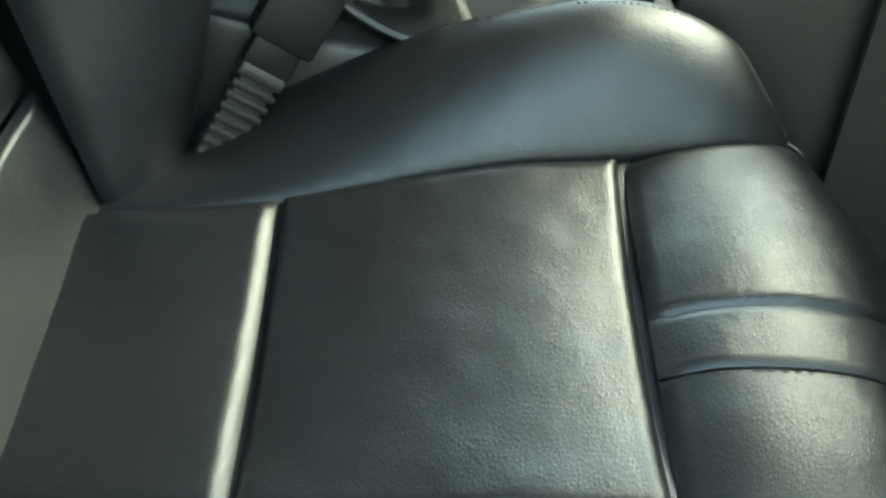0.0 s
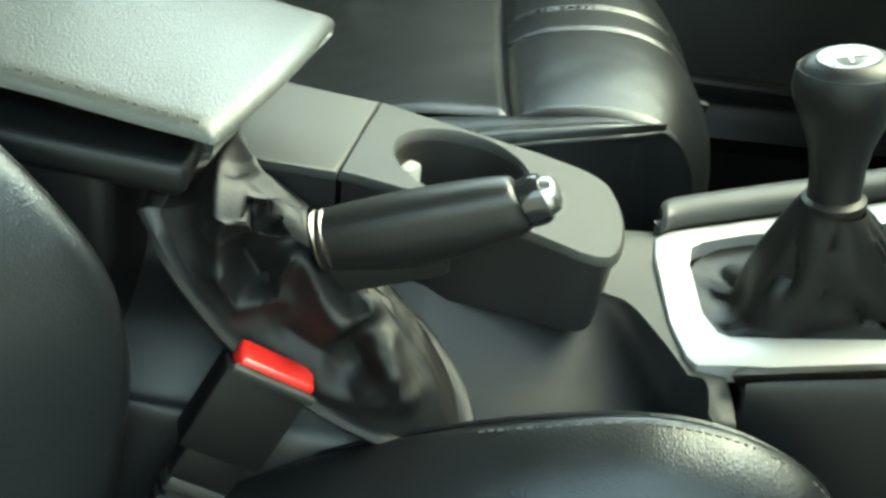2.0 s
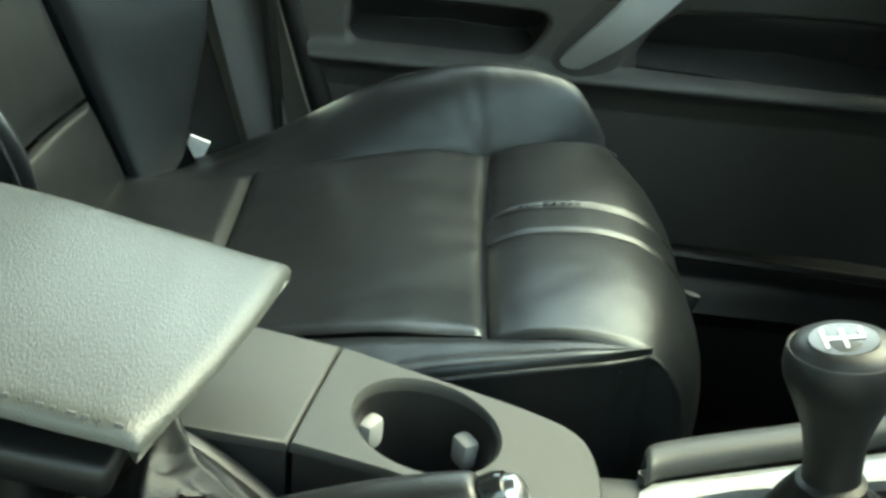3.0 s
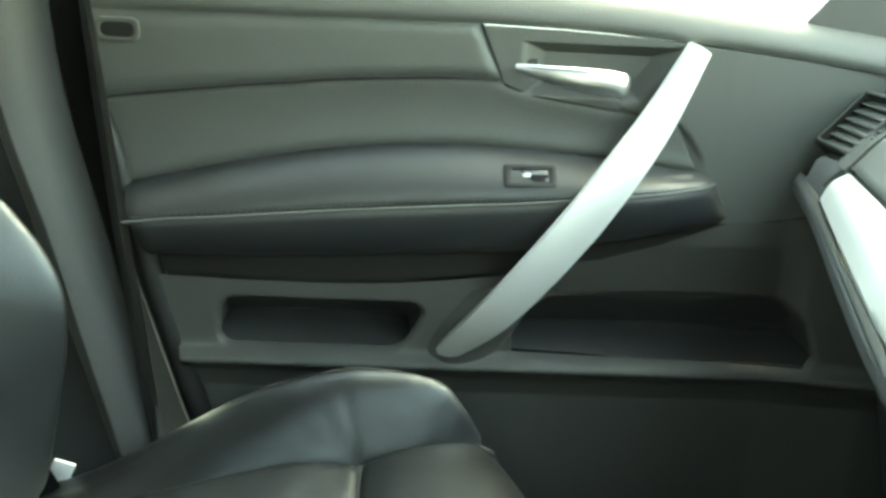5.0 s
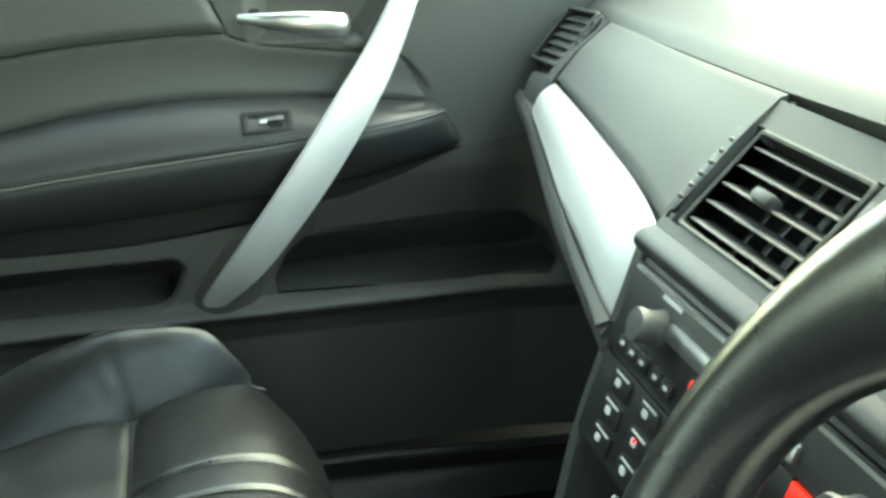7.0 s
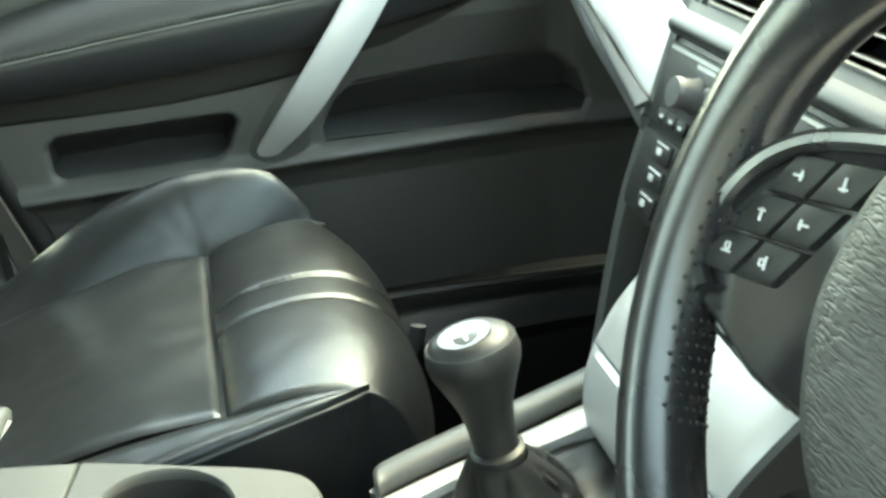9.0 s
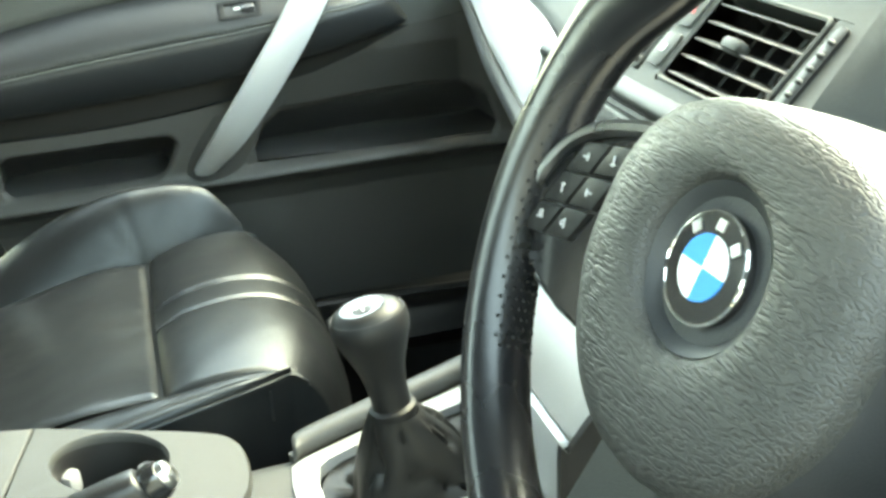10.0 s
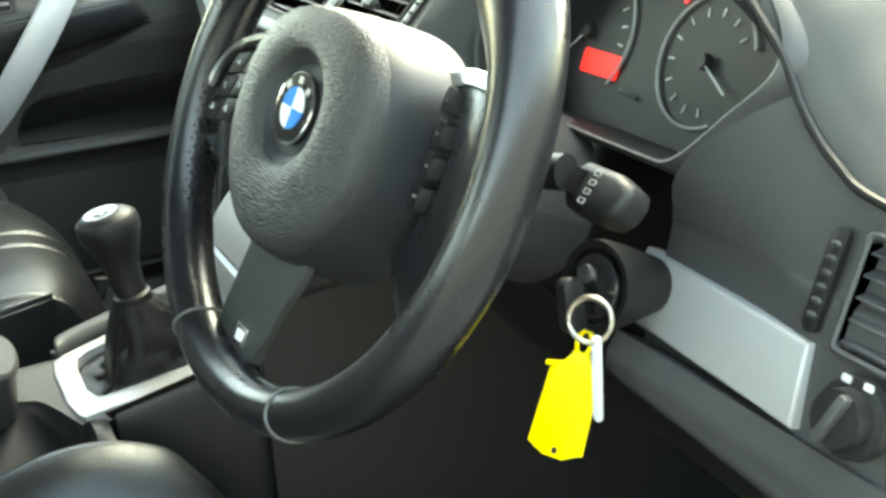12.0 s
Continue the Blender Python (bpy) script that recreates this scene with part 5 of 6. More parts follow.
# face with two rectangular openings, as bars round them
for (a, b, c, d_) in ((-0.182, 0.160, 0.0405, 0.062), (-0.182, 0.160, -0.052, -0.0405), (-0.182, -0.158, -0.0405, 0.0405), (-0.013, 0.013, -0.0405, 0.0405), (0.158, 0.160, -0.0405, 0.0405)):
    m0 = frame_m((0.2525, 0, 0.7855), (0, -1, 0), vn)
    part("stack_face", plate_bm([(-b, c), (-a, c), (-a, d_), (-b, d_)], 0.02, m0 @ pose(0, 0, -0.001), 0.0), DASH_SKIN, DASH)
part("stack_face", plate_bm([(0.142, -0.0405), (0.158, -0.0405), (0.158, 0.0405), (0.142, 0.0405)], 0.02, frame_m((0.2525, 0, 0.7855), (0, -1, 0), vn) @ pose(0, 0, -0.0015), 0.0), DASH_SKIN, DASH)
air_vent("air_vent", VM(0.078), 0.118, 0.073, 5, -1)
air_vent("air_vent", VM(-0.078), 0.118, 0.073, 5, 1)
cm = frame_m((0.2525, 0, 0.7855), (0, -1, 0), vn)
for y, nm in ((0.016, "hazard_button"), (-0.018, "lock_button")):
    hb = part(nm, plate_bm(rounded(0.020, 0.028, 0.003), 0.008, cm @ pose(0, y, 0.0012), 0.0012), GREY_PLASTIC, DASH, "grey push button")
    part("symbol", plate_bm([(-0.004, -0.003), (0.004, -0.003), (0, 0.004)] if y > 0 else rounded(0.006, 0.006, 0.001), 0.0005, cm @ pose(0, y, 0.0018)), RED if y > 0 else PRINT, hb)
# bevelled ledge under the vents
rows = [[(0.2165, y, 0.752), (0.206, y, 0.748), (0.203, y, 0.742), (0.206, y, 0.736)] for y in (-0.155, 0, 0.156)]
part("ledge", pad(rows, 10, 10, side=(-1, 0, 0.5), groove=0, thick=0.01), BLACK, DASH, "dark ledge above the radio")
# radio and heater panel
RM = frame_m((0.1865, 0.0, 0.675), (0, -1, 0), (-0.945, 0, 0.327))
part("panel", plate_bm(rounded(0.306, 0.132, 0.006), 0.03, RM, 0.002), BLACK, DASH, "dark radio and heater panel")
part("stack_cheek", pad([[(0.206, 0.157, 0.738), (0.30, 0.158, 0.74)], [(0.186, 0.156, 0.679), (0.30, 0.158, 0.68)], [(0.160, 0.150, 0.605), (0.30, 0.155, 0.60)], [(0.125, 0.120, 0.50), (0.30, 0.14, 0.50)]],
                       24, 8, side=(0, 1, 0), groove=0, thick=0.012), GREY_PLASTIC, DASH, "grey side of the centre stack")
radio = part("radio", plate_bm(rounded(0.290, 0.058, 0.003), 0.006, RM @ pose(0, 0.031, 0.004), 0.0015), BLACK, DASH, "black car radio")
part("cassette_slot", plate_bm(rounded(0.145, 0.011, 0.002), 0.003, RM @ pose(-0.005, 0.038, 0.0062), 0.001), SATIN, radio, "silver disc slot")
part("trim_line", plate_bm(rounded(0.28, 0.0025, 0.001), 0.002, RM @ pose(0, 0.057, 0.0056)), SATIN, radio)
part("display", plate_bm(rounded(0.140, 0.0145, 0.002), 0.003, RM @ pose(0.035, 0.020, 0.0064), 0.0005), RED_LCD, radio, "glowing red radio display")
part("display_mask", plate_bm(rounded(0.072, 0.0185, 0.001), 0.003, RM @ pose(0.037, 0.020, 0.0068), 0.0005), BLACK, radio)
for x in (-0.090, 0.118):
    part("knob", disc_bm([(0.0125, 0.0), (0.0112, 0.003), (0.0104, 0.010), (0.0112, 0.015), (0.0100, 0.0175), (0.002, 0.018)], RM @ pose(x, 0.034, 0.004), 28), DARK_PLASTIC, radio, "dark round radio knob")
for k, x in enumerate((-0.122, -0.107, -0.092, -0.072, -0.057, 0.092, 0.107)):
    b = part("key", plate_bm(rounded(0.0138, 0.0095, 0.0015), 0.004, RM @ pose(x, 0.010, 0.0060), 0.001), BLACK, radio)
    part("mark", plate_bm(rounded(0.005, 0.0025, 0.0008), 0.0006, RM @ pose(x, 0.010, 0.0064)), PRINT, b)
part("scale_print", plate_bm(rounded(0.026, 0.003, 0.0008), 0.0005, RM @ pose(-0.085, 0.053, 0.0046)), PRINT, radio)
heater = part("heater_panel", plate_bm(rounded(0.290, 0.060, 0.003), 0.005, RM @ pose(0, -0.033, 0.003), 0.0015), BLACK, DASH, "black heater control panel")
for col, x in enumerate((-0.108, -0.066, -0.022, 0.022, 0.066, 0.108)):
    for row_ in range(3):
        y = -0.013 - 0.0195 * row_
        b = part("key", plate_bm(rounded(0.027, 0.0155, 0.002), 0.004, RM @ pose(x, y, 0.0048), 0.0008), BLACK, heater)
        part("mark", plate_bm(rounded(0.007, 0.005, 0.0015), 0.0006, RM @ pose(x - 0.003, y, 0.0053)), PRINT, b)
        part("line", plate_bm(rounded(0.019, 0.0014, 0.0005), 0.0006, RM @ pose(x, y + 0.0058, 0.0053)), PRINT, b)
part("lamp", disc_bm([(0.0012, 0), (0.0012, 0.001)], RM @ pose(-0.066, -0.030, 0.0064), 8), RED_LAMP, heater)
# lower stack: pale ashtray cover that runs down to the gear surround
rows = [[(0.160, y, 0.610), (0.128, y, 0.575), (0.110, y, 0.545)] for y in (-0.128, -0.02, 0.075)]
part("ashtray_cover", pad(rows, 24, 20, side=(-1, 0, 1), groove=0.004, roll=0.04, thick=0.015), SILVER, DASH, "broad silver ashtray cover")
rows = [[(0.1092, y, 0.5435), (0.102, y, 0.52), (0.100, y, 0.495), (0.104, y, 0.478)] for y in (-0.128, -0.02, 0.075)]
part("lower_cover", pad(rows, 20, 20, side=(-1, 0, 1), groove=0.004, roll=0.04, thick=0.015), SILVER, DASH, "silver panel below the ashtray cover")
# Black panel added here to darken the space under the dashboard
part("knee_panel", pad([[(0.262, -0.20, 0.62), (0.30, -0.20, 0.52), (0.42, -0.20, 0.40)], [(0.262, -0.47, 0.60), (0.30, -0.47, 0.52), (0.42, -0.47, 0.40)], [(0.262, -0.72, 0.58), (0.30, -0.72, 0.50), (0.42, -0.72, 0.40)]], 12, 12, side=(-1, 0, -1), groove=0, thick=0.02), BLACK, DASH, "black knee panel below the column, added to darken the footwell")
part("footwell_panel", pad([[(0.100, -0.131, 0.05), (0.100, -0.131, 0.50), (0.112, -0.132, 0.55), (0.165, -0.140, 0.615)], [(0.30, -0.134, 0.05), (0.30, -0.134, 0.50), (0.30, -0.136, 0.56), (0.30, -0.142, 0.64)],
                         [(0.74, -0.140, 0.05), (0.74, -0.140, 0.50), (0.74, -0.140, 0.56), (0.74, -0.142, 0.64)]], 20, 20, side=(0, -1, 0), groove=0, thick=0.006), SOFT_BLACK, DASH, "dark side of the stack in the footwell")
part("stack_body", box_bm(0.30, 0.26, 0.42, pose(0.345, 0.0, 0.50), 0.01), DARK_PLASTIC, DASH)

# passenger end vent
em = frame_m((0.336, 0.682, 0.785), (0.05, -1, 0.02), (-0.76, 0.05, 0.65))
air_vent("end_vent", em, 0.088, 0.066, 6, 1, False, DASH_SKIN, DASH_SKIN, 58)
part("vent_surround", pad([[(0.357, 0.602, 0.811), (0.322, 0.602, 0.782), (0.296, 0.602, 0.752)], [(0.366, 0.642, 0.807), (0.330, 0.642, 0.779), (0.304, 0.642, 0.750)]],
                          8, 16, side=(-1, 0, 1), groove=0, thick=0.01), DASH_SKIN, DASH)
part("end_panel", box_bm(0.03, 0.15, 0.13, pose(0.375, 0.69, 0.755, 0, 40, 0), 0.012, 3), DARK_PLASTIC, DASH)
part("end_trim", plate_bm(rounded(0.055, 0.05, 0.006), 0.01, frame_m((0.296, 0.645, 0.728), (0.3, -1, 0), (-0.85, -0.25, 0.4)), 0.003), DARK_PLASTIC, DASH)

# driver side
rows = [[(0.299, -0.176, 0.842), (0.266, -0.178, 0.803), (0.238, -0.180, 0.770), (0.220, -0.180, 0.73), (0.222, -0.180, 0.62)],
        [(0.303, -0.20, 0.845), (0.276, -0.20, 0.805), (0.255, -0.20, 0.765), (0.240, -0.20, 0.72), (0.235, -0.20, 0.62)],
        [(0.318, -0.27, 0.850), (0.305, -0.238, 0.805), (0.295, -0.226, 0.765), (0.280, -0.235, 0.72), (0.26, -0.24, 0.60)]]
part("left_cheek", pad(rows, 16, 24, side=(-1, 0, 0.5), groove=0, thick=0.02), DASH_SKIN, DASH)
rows = [[(0.304, -0.545, 0.812), (0.285, -0.522, 0.785), (0.268, -0.492, 0.740), (0.272, -0.484, 0.71), (0.275, -0.478, 0.690), (0.262, -0.466, 0.60)],
        [(0.304, -0.565, 0.790), (0.290, -0.56, 0.765), (0.281, -0.56, 0.735), (0.277, -0.56, 0.71), (0.275, -0.56, 0.690), (0.262, -0.56, 0.60)],
        [(0.300, -0.605, 0.765), (0.293, -0.61, 0.745), (0.286, -0.61, 0.725), (0.278, -0.61, 0.705), (0.270, -0.61, 0.690), (0.247, -0.62, 0.60)],
        [(0.300, -0.68, 0.752), (0.294, -0.68, 0.745), (0.288, -0.68, 0.725), (0.280, -0.68, 0.705), (0.272, -0.68, 0.690), (0.25, -0.68, 0.60)]]
part("right_face", pad(rows, 40, 40, side=(-1, 0, 0.3), groove=0, thick=0.02), DARK_PLASTIC, DASH, "dark driver side dashboard face")
dm = frame_m((0.2585, -0.545, 0.656), (0, -1, 0), (-0.95, 0.06, 0.30))
part("silver_panel", plate_bm([(-0.086, 0.026), (-0.094, -0.024), (0.074, -0.026), (0.069, 0.022)], 0.012, dm, 0.003, 3), SILVER, DASH, "silver trim panel beside the ignition")
part("under_panel", pad([[(0.245, -0.465, 0.628), (0.236, -0.465, 0.61), (0.25, -0.465, 0.59), (0.34, -0.465, 0.55)], [(0.250, -0.70, 0.628), (0.243, -0.70, 0.60), (0.25, -0.70, 0.575), (0.34, -0.70, 0.53)]],
                        20, 20, side=(-1, 0, -0.3), groove=0, thick=0.02), DARK_PLASTIC, DASH)
rows = [[(0.305, -0.495, 0.862), (0.36, -0.50, 0.878), (0.60, -0.52, 0.885), (0.95, -0.54, 0.85)], [(0.300, -0.519, 0.842), (0.36, -0.525, 0.866), (0.60, -0.535, 0.88), (0.95, -0.55, 0.85)],
        [(0.298, -0.546, 0.819), (0.36, -0.555, 0.848), (0.60, -0.56, 0.87), (0.95, -0.56, 0.85)], [(0.296, -0.568, 0.791), (0.36, -0.58, 0.825), (0.60, -0.585, 0.86), (0.95, -0.59, 0.845)],
        [(0.294, -0.595, 0.770), (0.36, -0.61, 0.806), (0.60, -0.62, 0.85), (0.95, -0.62, 0.84)], [(0.292, -0.632, 0.758), (0.36, -0.65, 0.792), (0.60, -0.65, 0.84), (0.95, -0.65, 0.835)],
        [(0.292, -0.76, 0.750), (0.36, -0.76, 0.78), (0.60, -0.76, 0.83), (0.95, -0.76, 0.83)]]
part("edge_seam", tube_bm(curve([(r[0][0] - 0.002, r[0][1] + 0.002, r[0][2] - 0.003) for r in rows], 50), 0.0028, 7), BLACK, DASH, "dark joint along the dashboard top")
part("right_top", pad(rows, 40, 24, groove=0.004, roll=0.04, thick=0.03), DASH_SKIN, DASH, "grey dashboard top on the driver side")
air_vent("end_vent", frame_m((0.272, -0.668, 0.712), (0, -1, 0), (-0.94, 0, 0.33)), 0.075, 0.060, 5, -1, False, DARK_PLASTIC)
lm = frame_m((0.250, -0.658, 0.658), (0, -1, 0), (-0.95, 0, 0.30))
ls = part("light_switch", disc_bm([(0.022, -0.004), (0.021, 0.003), (0.016, 0.004), (0.015, 0.014), (0.001, 0.015)], lm, 30), BLACK, DASH, "black rotary light switch")
part("pointer", box_bm(0.006, 0.030, 0.008, lm @ pose(0.0, 0.0, 0.016, 0, 0, -20), 0.002), DARK_PLASTIC, ls)
for x, y in ((-0.008, 0.0185), (0.006, 0.0195), (-0.013, -0.0165)):
    part("mark", plate_bm(rounded(0.006, 0.004, 0.001), 0.0006, lm @ pose(x, y, 0.0042)), PRINT, ls)

# instrument binnacle
HOOD = make_mat("hood_skin", (0.034, 0.035, 0.036), 0.5, grain=0.12, grain_scale=900, wear=0.1)
KM = frame_m((0.340, -0.365, 0.785), (0, -1, 0), (-0.93, 0, 0.36))
CL = thing("instrument_cluster", "dark instrument cluster with two dials and a red display", "instrument cluster")
part("face", plate_bm(rounded(0.35, 0.19, 0.03), 0.01, KM, 0.0), BLACK, CL)
for x, r, a0_, a1_, nm, nt_ in ((-0.070, 0.052, -40, 220, "speedometer", 13), (0.064, 0.045, 20, 300, "tachometer", 11)):
    arc = [KM @ Vector((x + r * math.cos(radians(a)), r * math.sin(radians(a)), 0.002)) for a in np.linspace(a0_, a1_, 40)]
    dl = part(nm, tube_bm(arc, 0.0011, 6), TAB_GREY, CL, "dial ring with white ticks")
    for k in range(nt_):
        a = radians(a0_ + 15 + (a1_ - a0_ - 30) * k / (nt_ - 1))
        part("tick", box_bm(0.006, 0.0011, 0.0006, KM @ pose(x, 0, 0.001) @ pose(0, 0, 0, 0, 0, math.degrees(a)) @ pose(r - 0.011, 0, 0), 0), PRINT, dl)
    part("needle", box_bm(0.034, 0.0012, 0.001, KM @ pose(x, 0, 0.004) @ pose(0, 0, 0, 0, 0, 225 if nm == "speedometer" else 330) @ pose(0.017, 0, 0), 0), PRINT, dl)
    part("hub", disc_bm([(0.006, 0.001), (0.005, 0.006)], KM @ pose(x, 0, 0), 16), BLACK, dl)
part("trip_display", plate_bm(rounded(0.046, 0.018, 0.002), 0.001, KM @ pose(-0.045, -0.021, 0.0016)), RED_LCD, CL, "glowing red trip display")
part("warning_lamp", disc_bm([(0.0022, 0.001), (0.0022, 0.0018)], KM @ pose(0.027, 0.037, 0), 10), RED_LAMP, CL)
part("trip_button", box_bm(0.022, 0.003, 0.003, KM @ pose(-0.002, -0.036, 0.002, 0, 0, -6), 0.001), DARK_PLASTIC, CL)
# hood round the dials
o = [(0.0, -0.066), (0.085, -0.066), (0.118, -0.062), (0.150, -0.028), (0.176, 0.006), (0.160, 0.036), (0.12, 0.062), (0.06, 0.082), (-0.02, 0.090), (-0.067, 0.078), (-0.105, 0.045), (-0.126, 0.015), (-0.142, -0.020), (-0.125, -0.054), (-0.085, -0.066)]
def hood_ring(scale, dz, dx=0.0):
    pts = [tuple(cr([(x * scale, y * scale + dx) for x, y in o + o[:1]], k / 90)) for k in range(90)]
    return [KM @ Vector((x, y, dz)) for x, y in pts]
layers = [hood_ring(0.93, -0.002), hood_ring(0.96, 0.030), hood_ring(1.0, 0.052), hood_ring(1.02, 0.054), hood_ring(1.06, 0.050), hood_ring(1.10, 0.036), hood_ring(1.14, 0.00)]
# the inner layers are black, the rest hood grey
for nm, part_layers, mat, lab in (("hood_inside", layers[:3], BLACK, "black inside of the hood"), ("hood", layers[2:], HOOD, "dark grey hood round the dials")):
    bm = bmesh.new()
    vs = [[bm.verts.new(q) for q in l] for l in part_layers]
    for a, b in zip(vs, vs[1:]):
        for k in range(len(a)):
            l = (k + 1) % len(a)
            bm.faces.new((a[k], a[l], b[l], b[k]))
    part(nm, bm, mat, CL, lab)

# ---- steering column, stalk, ignition, key ----
COL = thing("steering_column", "black steering column shroud with stalk and ignition lock", "steering column")
wn_ = Vector((-0.899, -0.10, 0.438)).normalized()
W0 = Vector((0.073, -0.364, 0.783))
WM = frame_m(W0, (0, -1, 0), wn_)
part("shroud", pad([[tuple(W0 - wn_ * dd + Vector((0, -r * math.cos(a), 0)) + Vector((0.42, 0, 0.906)) * (r * 0.85 * math.sin(a) - 0.01)) for a in np.linspace(0, 2 * math.pi, 25)]
                    for dd, r in ((0.055, 0.045), (0.07, 0.06), (0.13, 0.07), (0.21, 0.075))], 20, 49, side=(0, 0, 1), groove=0, thick=0), DARK_PLASTIC, COL)
sp = [(0.175, -0.425, 0.745), (0.178, -0.47, 0.752), (0.186, -0.495, 0.756)]
part("stalk", tube_bm(sp, 0.011, 12), BLACK, COL, "black wiper stalk")
sm = frame_m((0.192, -0.522, 0.749), (0, -1, 0.03), (-0.75, 0, 0.66)) @ Matrix.Scale(0.88, 4)
head = part("stalk_head", plate_bm([(-0.029, 0.012), (-0.024, 0.0165), (0.010, 0.0165), (0.024, 0.012), (0.028, 0.004), (0.027, -0.006), (0.020, -0.014), (0.006, -0.0165), (-0.022, -0.0165), (-0.029, -0.010)], 0.022, sm @ pose(0, 0, 0.008), 0.007, 5), BLACK, COL, "dark wiper stalk head")
bm = bmesh.new()
for k in range(4):
    ring_bm(rounded(0.0066, 0.0040, 0.0012), rounded(0.0050, 0.0026, 0.0009), 0.0006, sm @ pose(-0.005, 0.0098 - 0.0066 * k, 0.0086), bm=bm)
part("symbols", bm, TAB_GREY, head)
bm = bmesh.new()
for k in range(7):
    box_bm(0.010, 0.0012, 0.002, sm @ pose(-0.020, 0.008 - 0.0026 * k, 0.0085), 0, bm=bm)
part("thumb_ridges", bm, BLACK, head)
igm = frame_m((0.214, -0.484, 0.674), (0, -1, 0), (-0.92, -0.12, 0.25))
ig = part("ignition_lock", disc_bm([(0.018, -0.05), (0.027, -0.016), (0.029, -0.006), (0.0285, 0.001), (0.024, 0.0), (0.0235, -0.006), (0.001, -0.006)], igm, 32), BLACK, COL, "black ignition lock surround")
part("lock_face", disc_bm([(0.020, -0.006), (0.020, 0.001), (0.017, 0.003), (0.001, 0.003)], igm, 28), GLOSS, ig)
part("lock_pin", disc_bm([(0.006, 0.002), (0.006, 0.006), (0.001, 0.0065)], igm @ pose(-0.006, 0.006, 0), 12), SATIN, ig)
KEY = thing("key", "black key in the ignition with ring and yellow tag", "key")
part("key_head", plate_bm(rounded(0.016, 0.034, 0.007), 0.008, frame_m((0.196, -0.490, 0.668), (-0.9, -0.3, 0.2), (0.2, -0.9, 0.3)), 0.002), BLACK, KEY)
rc = Vector((0.196, -0.505, 0.664))
ringm = frame_m(rc, (0, 1, 0), (-0.75, -0.55, 0.35))
part("key_ring", tube_bm([ringm @ Vector((0.0135 * math.cos(a), 0.0135 * math.sin(a), 0)) for a in np.linspace(0, 2 * math.pi, 33)[:-1]], 0.0019, 8, closed=True), RING_METAL, KEY, "steel split ring")
tgm = frame_m((0.193, -0.480, 0.588), (0.72, -0.69, 0.0), (-0.66, -0.70, 0.15)) @ pose(0.002, 0.005, 0, 0, 0, -13) @ Matrix.Diagonal((0.88, 1.10, 1.0, 1.0))
tagob = part("tag", plate_bm([(-0.019, 0.020), (-0.010, 0.026), (-0.006, 0.034), (0.006, 0.034), (0.010, 0.026), (0.018, 0.020), (0.021, -0.028), (0.012, -0.030), (0.008, -0.034), (-0.008, -0.034), (-0.014, -0.030), (-0.021, -0.028)], 0.004, tgm, 0.001), YELLOW, KEY, "yellow plastic key tag")
part("tag_hole", disc_bm([(0.0022, 0.0), (0.0022, 0.0006)], tgm @ pose(0, -0.029, 0), 12), BLACK, tagob)
part("tag_loop", tube_bm([tgm @ Vector((0.005 * math.cos(a), 0.040 + 0.008 * math.sin(a), -0.002)) for a in np.linspace(0, 2 * math.pi, 21)[:-1]], 0.0018, 6, closed=True), YELLOW, tagob)
part("tag_tie", box_bm(0.022, 0.003, 0.002, tgm @ pose(-0.012, 0.025, 0.0, 0, 0, 12), 0.0005), YELLOW, tagob)
part("second_tag", plate_bm(rounded(0.006, 0.058, 0.0025), 0.002, frame_m((0.195, -0.514, 0.628), (0.5, -0.85, 0.1), (-0.8, -0.5, 0)) @ pose(0, 0, 0, 0, 0, -4), 0.0006), PALE, KEY, "white plastic key tab")

# ---- steering wheel ----
WHEEL = thing("steering_wheel", "black leather sports steering wheel with grained airbag cover", "steering wheel")
R = 0.182
RZ = -0.020
RC = Vector((0.008, 0, 0))
pts = []
for a in np.linspace(0, 2 * math.pi, 97)[:-1]:
    pts.append(WM @ Vector((R * math.cos(a), R * math.sin(a), RZ)))
bm = bmesh.new()
rings = []
for k, a in enumerate(np.linspace(0, 2 * math.pi, 97)[:-1]):
    thumb = sum(math.exp(-((a - c + math.pi) % (2 * math.pi) - math.pi) ** 2 / 0.10) for c in (radians(40), radians(140)))
    er = Vector((math.cos(a), math.sin(a), 0))
    ring = []
    for b in np.linspace(0, 2 * math.pi, 21)[:-1]:
        cx_, cz_ = math.cos(b), math.sin(b)
        rad = 0.0155 * cx_ * (1 + (1.25 * thumb if cx_ < 0 else 0))
        ax_ = 0.0195 * cz_ * (1 + 0.10 * thumb)
        ring.append(bm.verts.new(WM @ (RC + er * (R + rad) + Vector((0, 0, RZ + ax_)))))
    rings.append(ring)
for i in range(96):
    a, b = rings[i], rings[(i + 1) % 96]
    for k in range(20):
        bm.faces.new((a[k], a[(k + 1) % 20], b[(k + 1) % 20], b[k]))
WRIM = make_mat("wheel_leather", (0.009, 0.009, 0.0105), 0.28, grain=0.05, grain_scale=600, wear=0.2, wear_scale=18, wrinkle=0.04, wrinkle_scale=70)
rim = part("rim", bm, WRIM, WHEEL, "smooth worn black leather rim")
for a in (-112, -65):
    er = Vector((math.cos(radians(a)), math.sin(radians(a)), 0))
    part("seam", tube_bm([WM @ (RC + er * (R + 0.0158 * math.cos(b)) + Vector((0, 0, RZ + 0.0198 * math.sin(b)))) for b in np.linspace(0, 2 * math.pi, 25)[:-1]], 0.0013, 5, closed=True), THREAD, rim)
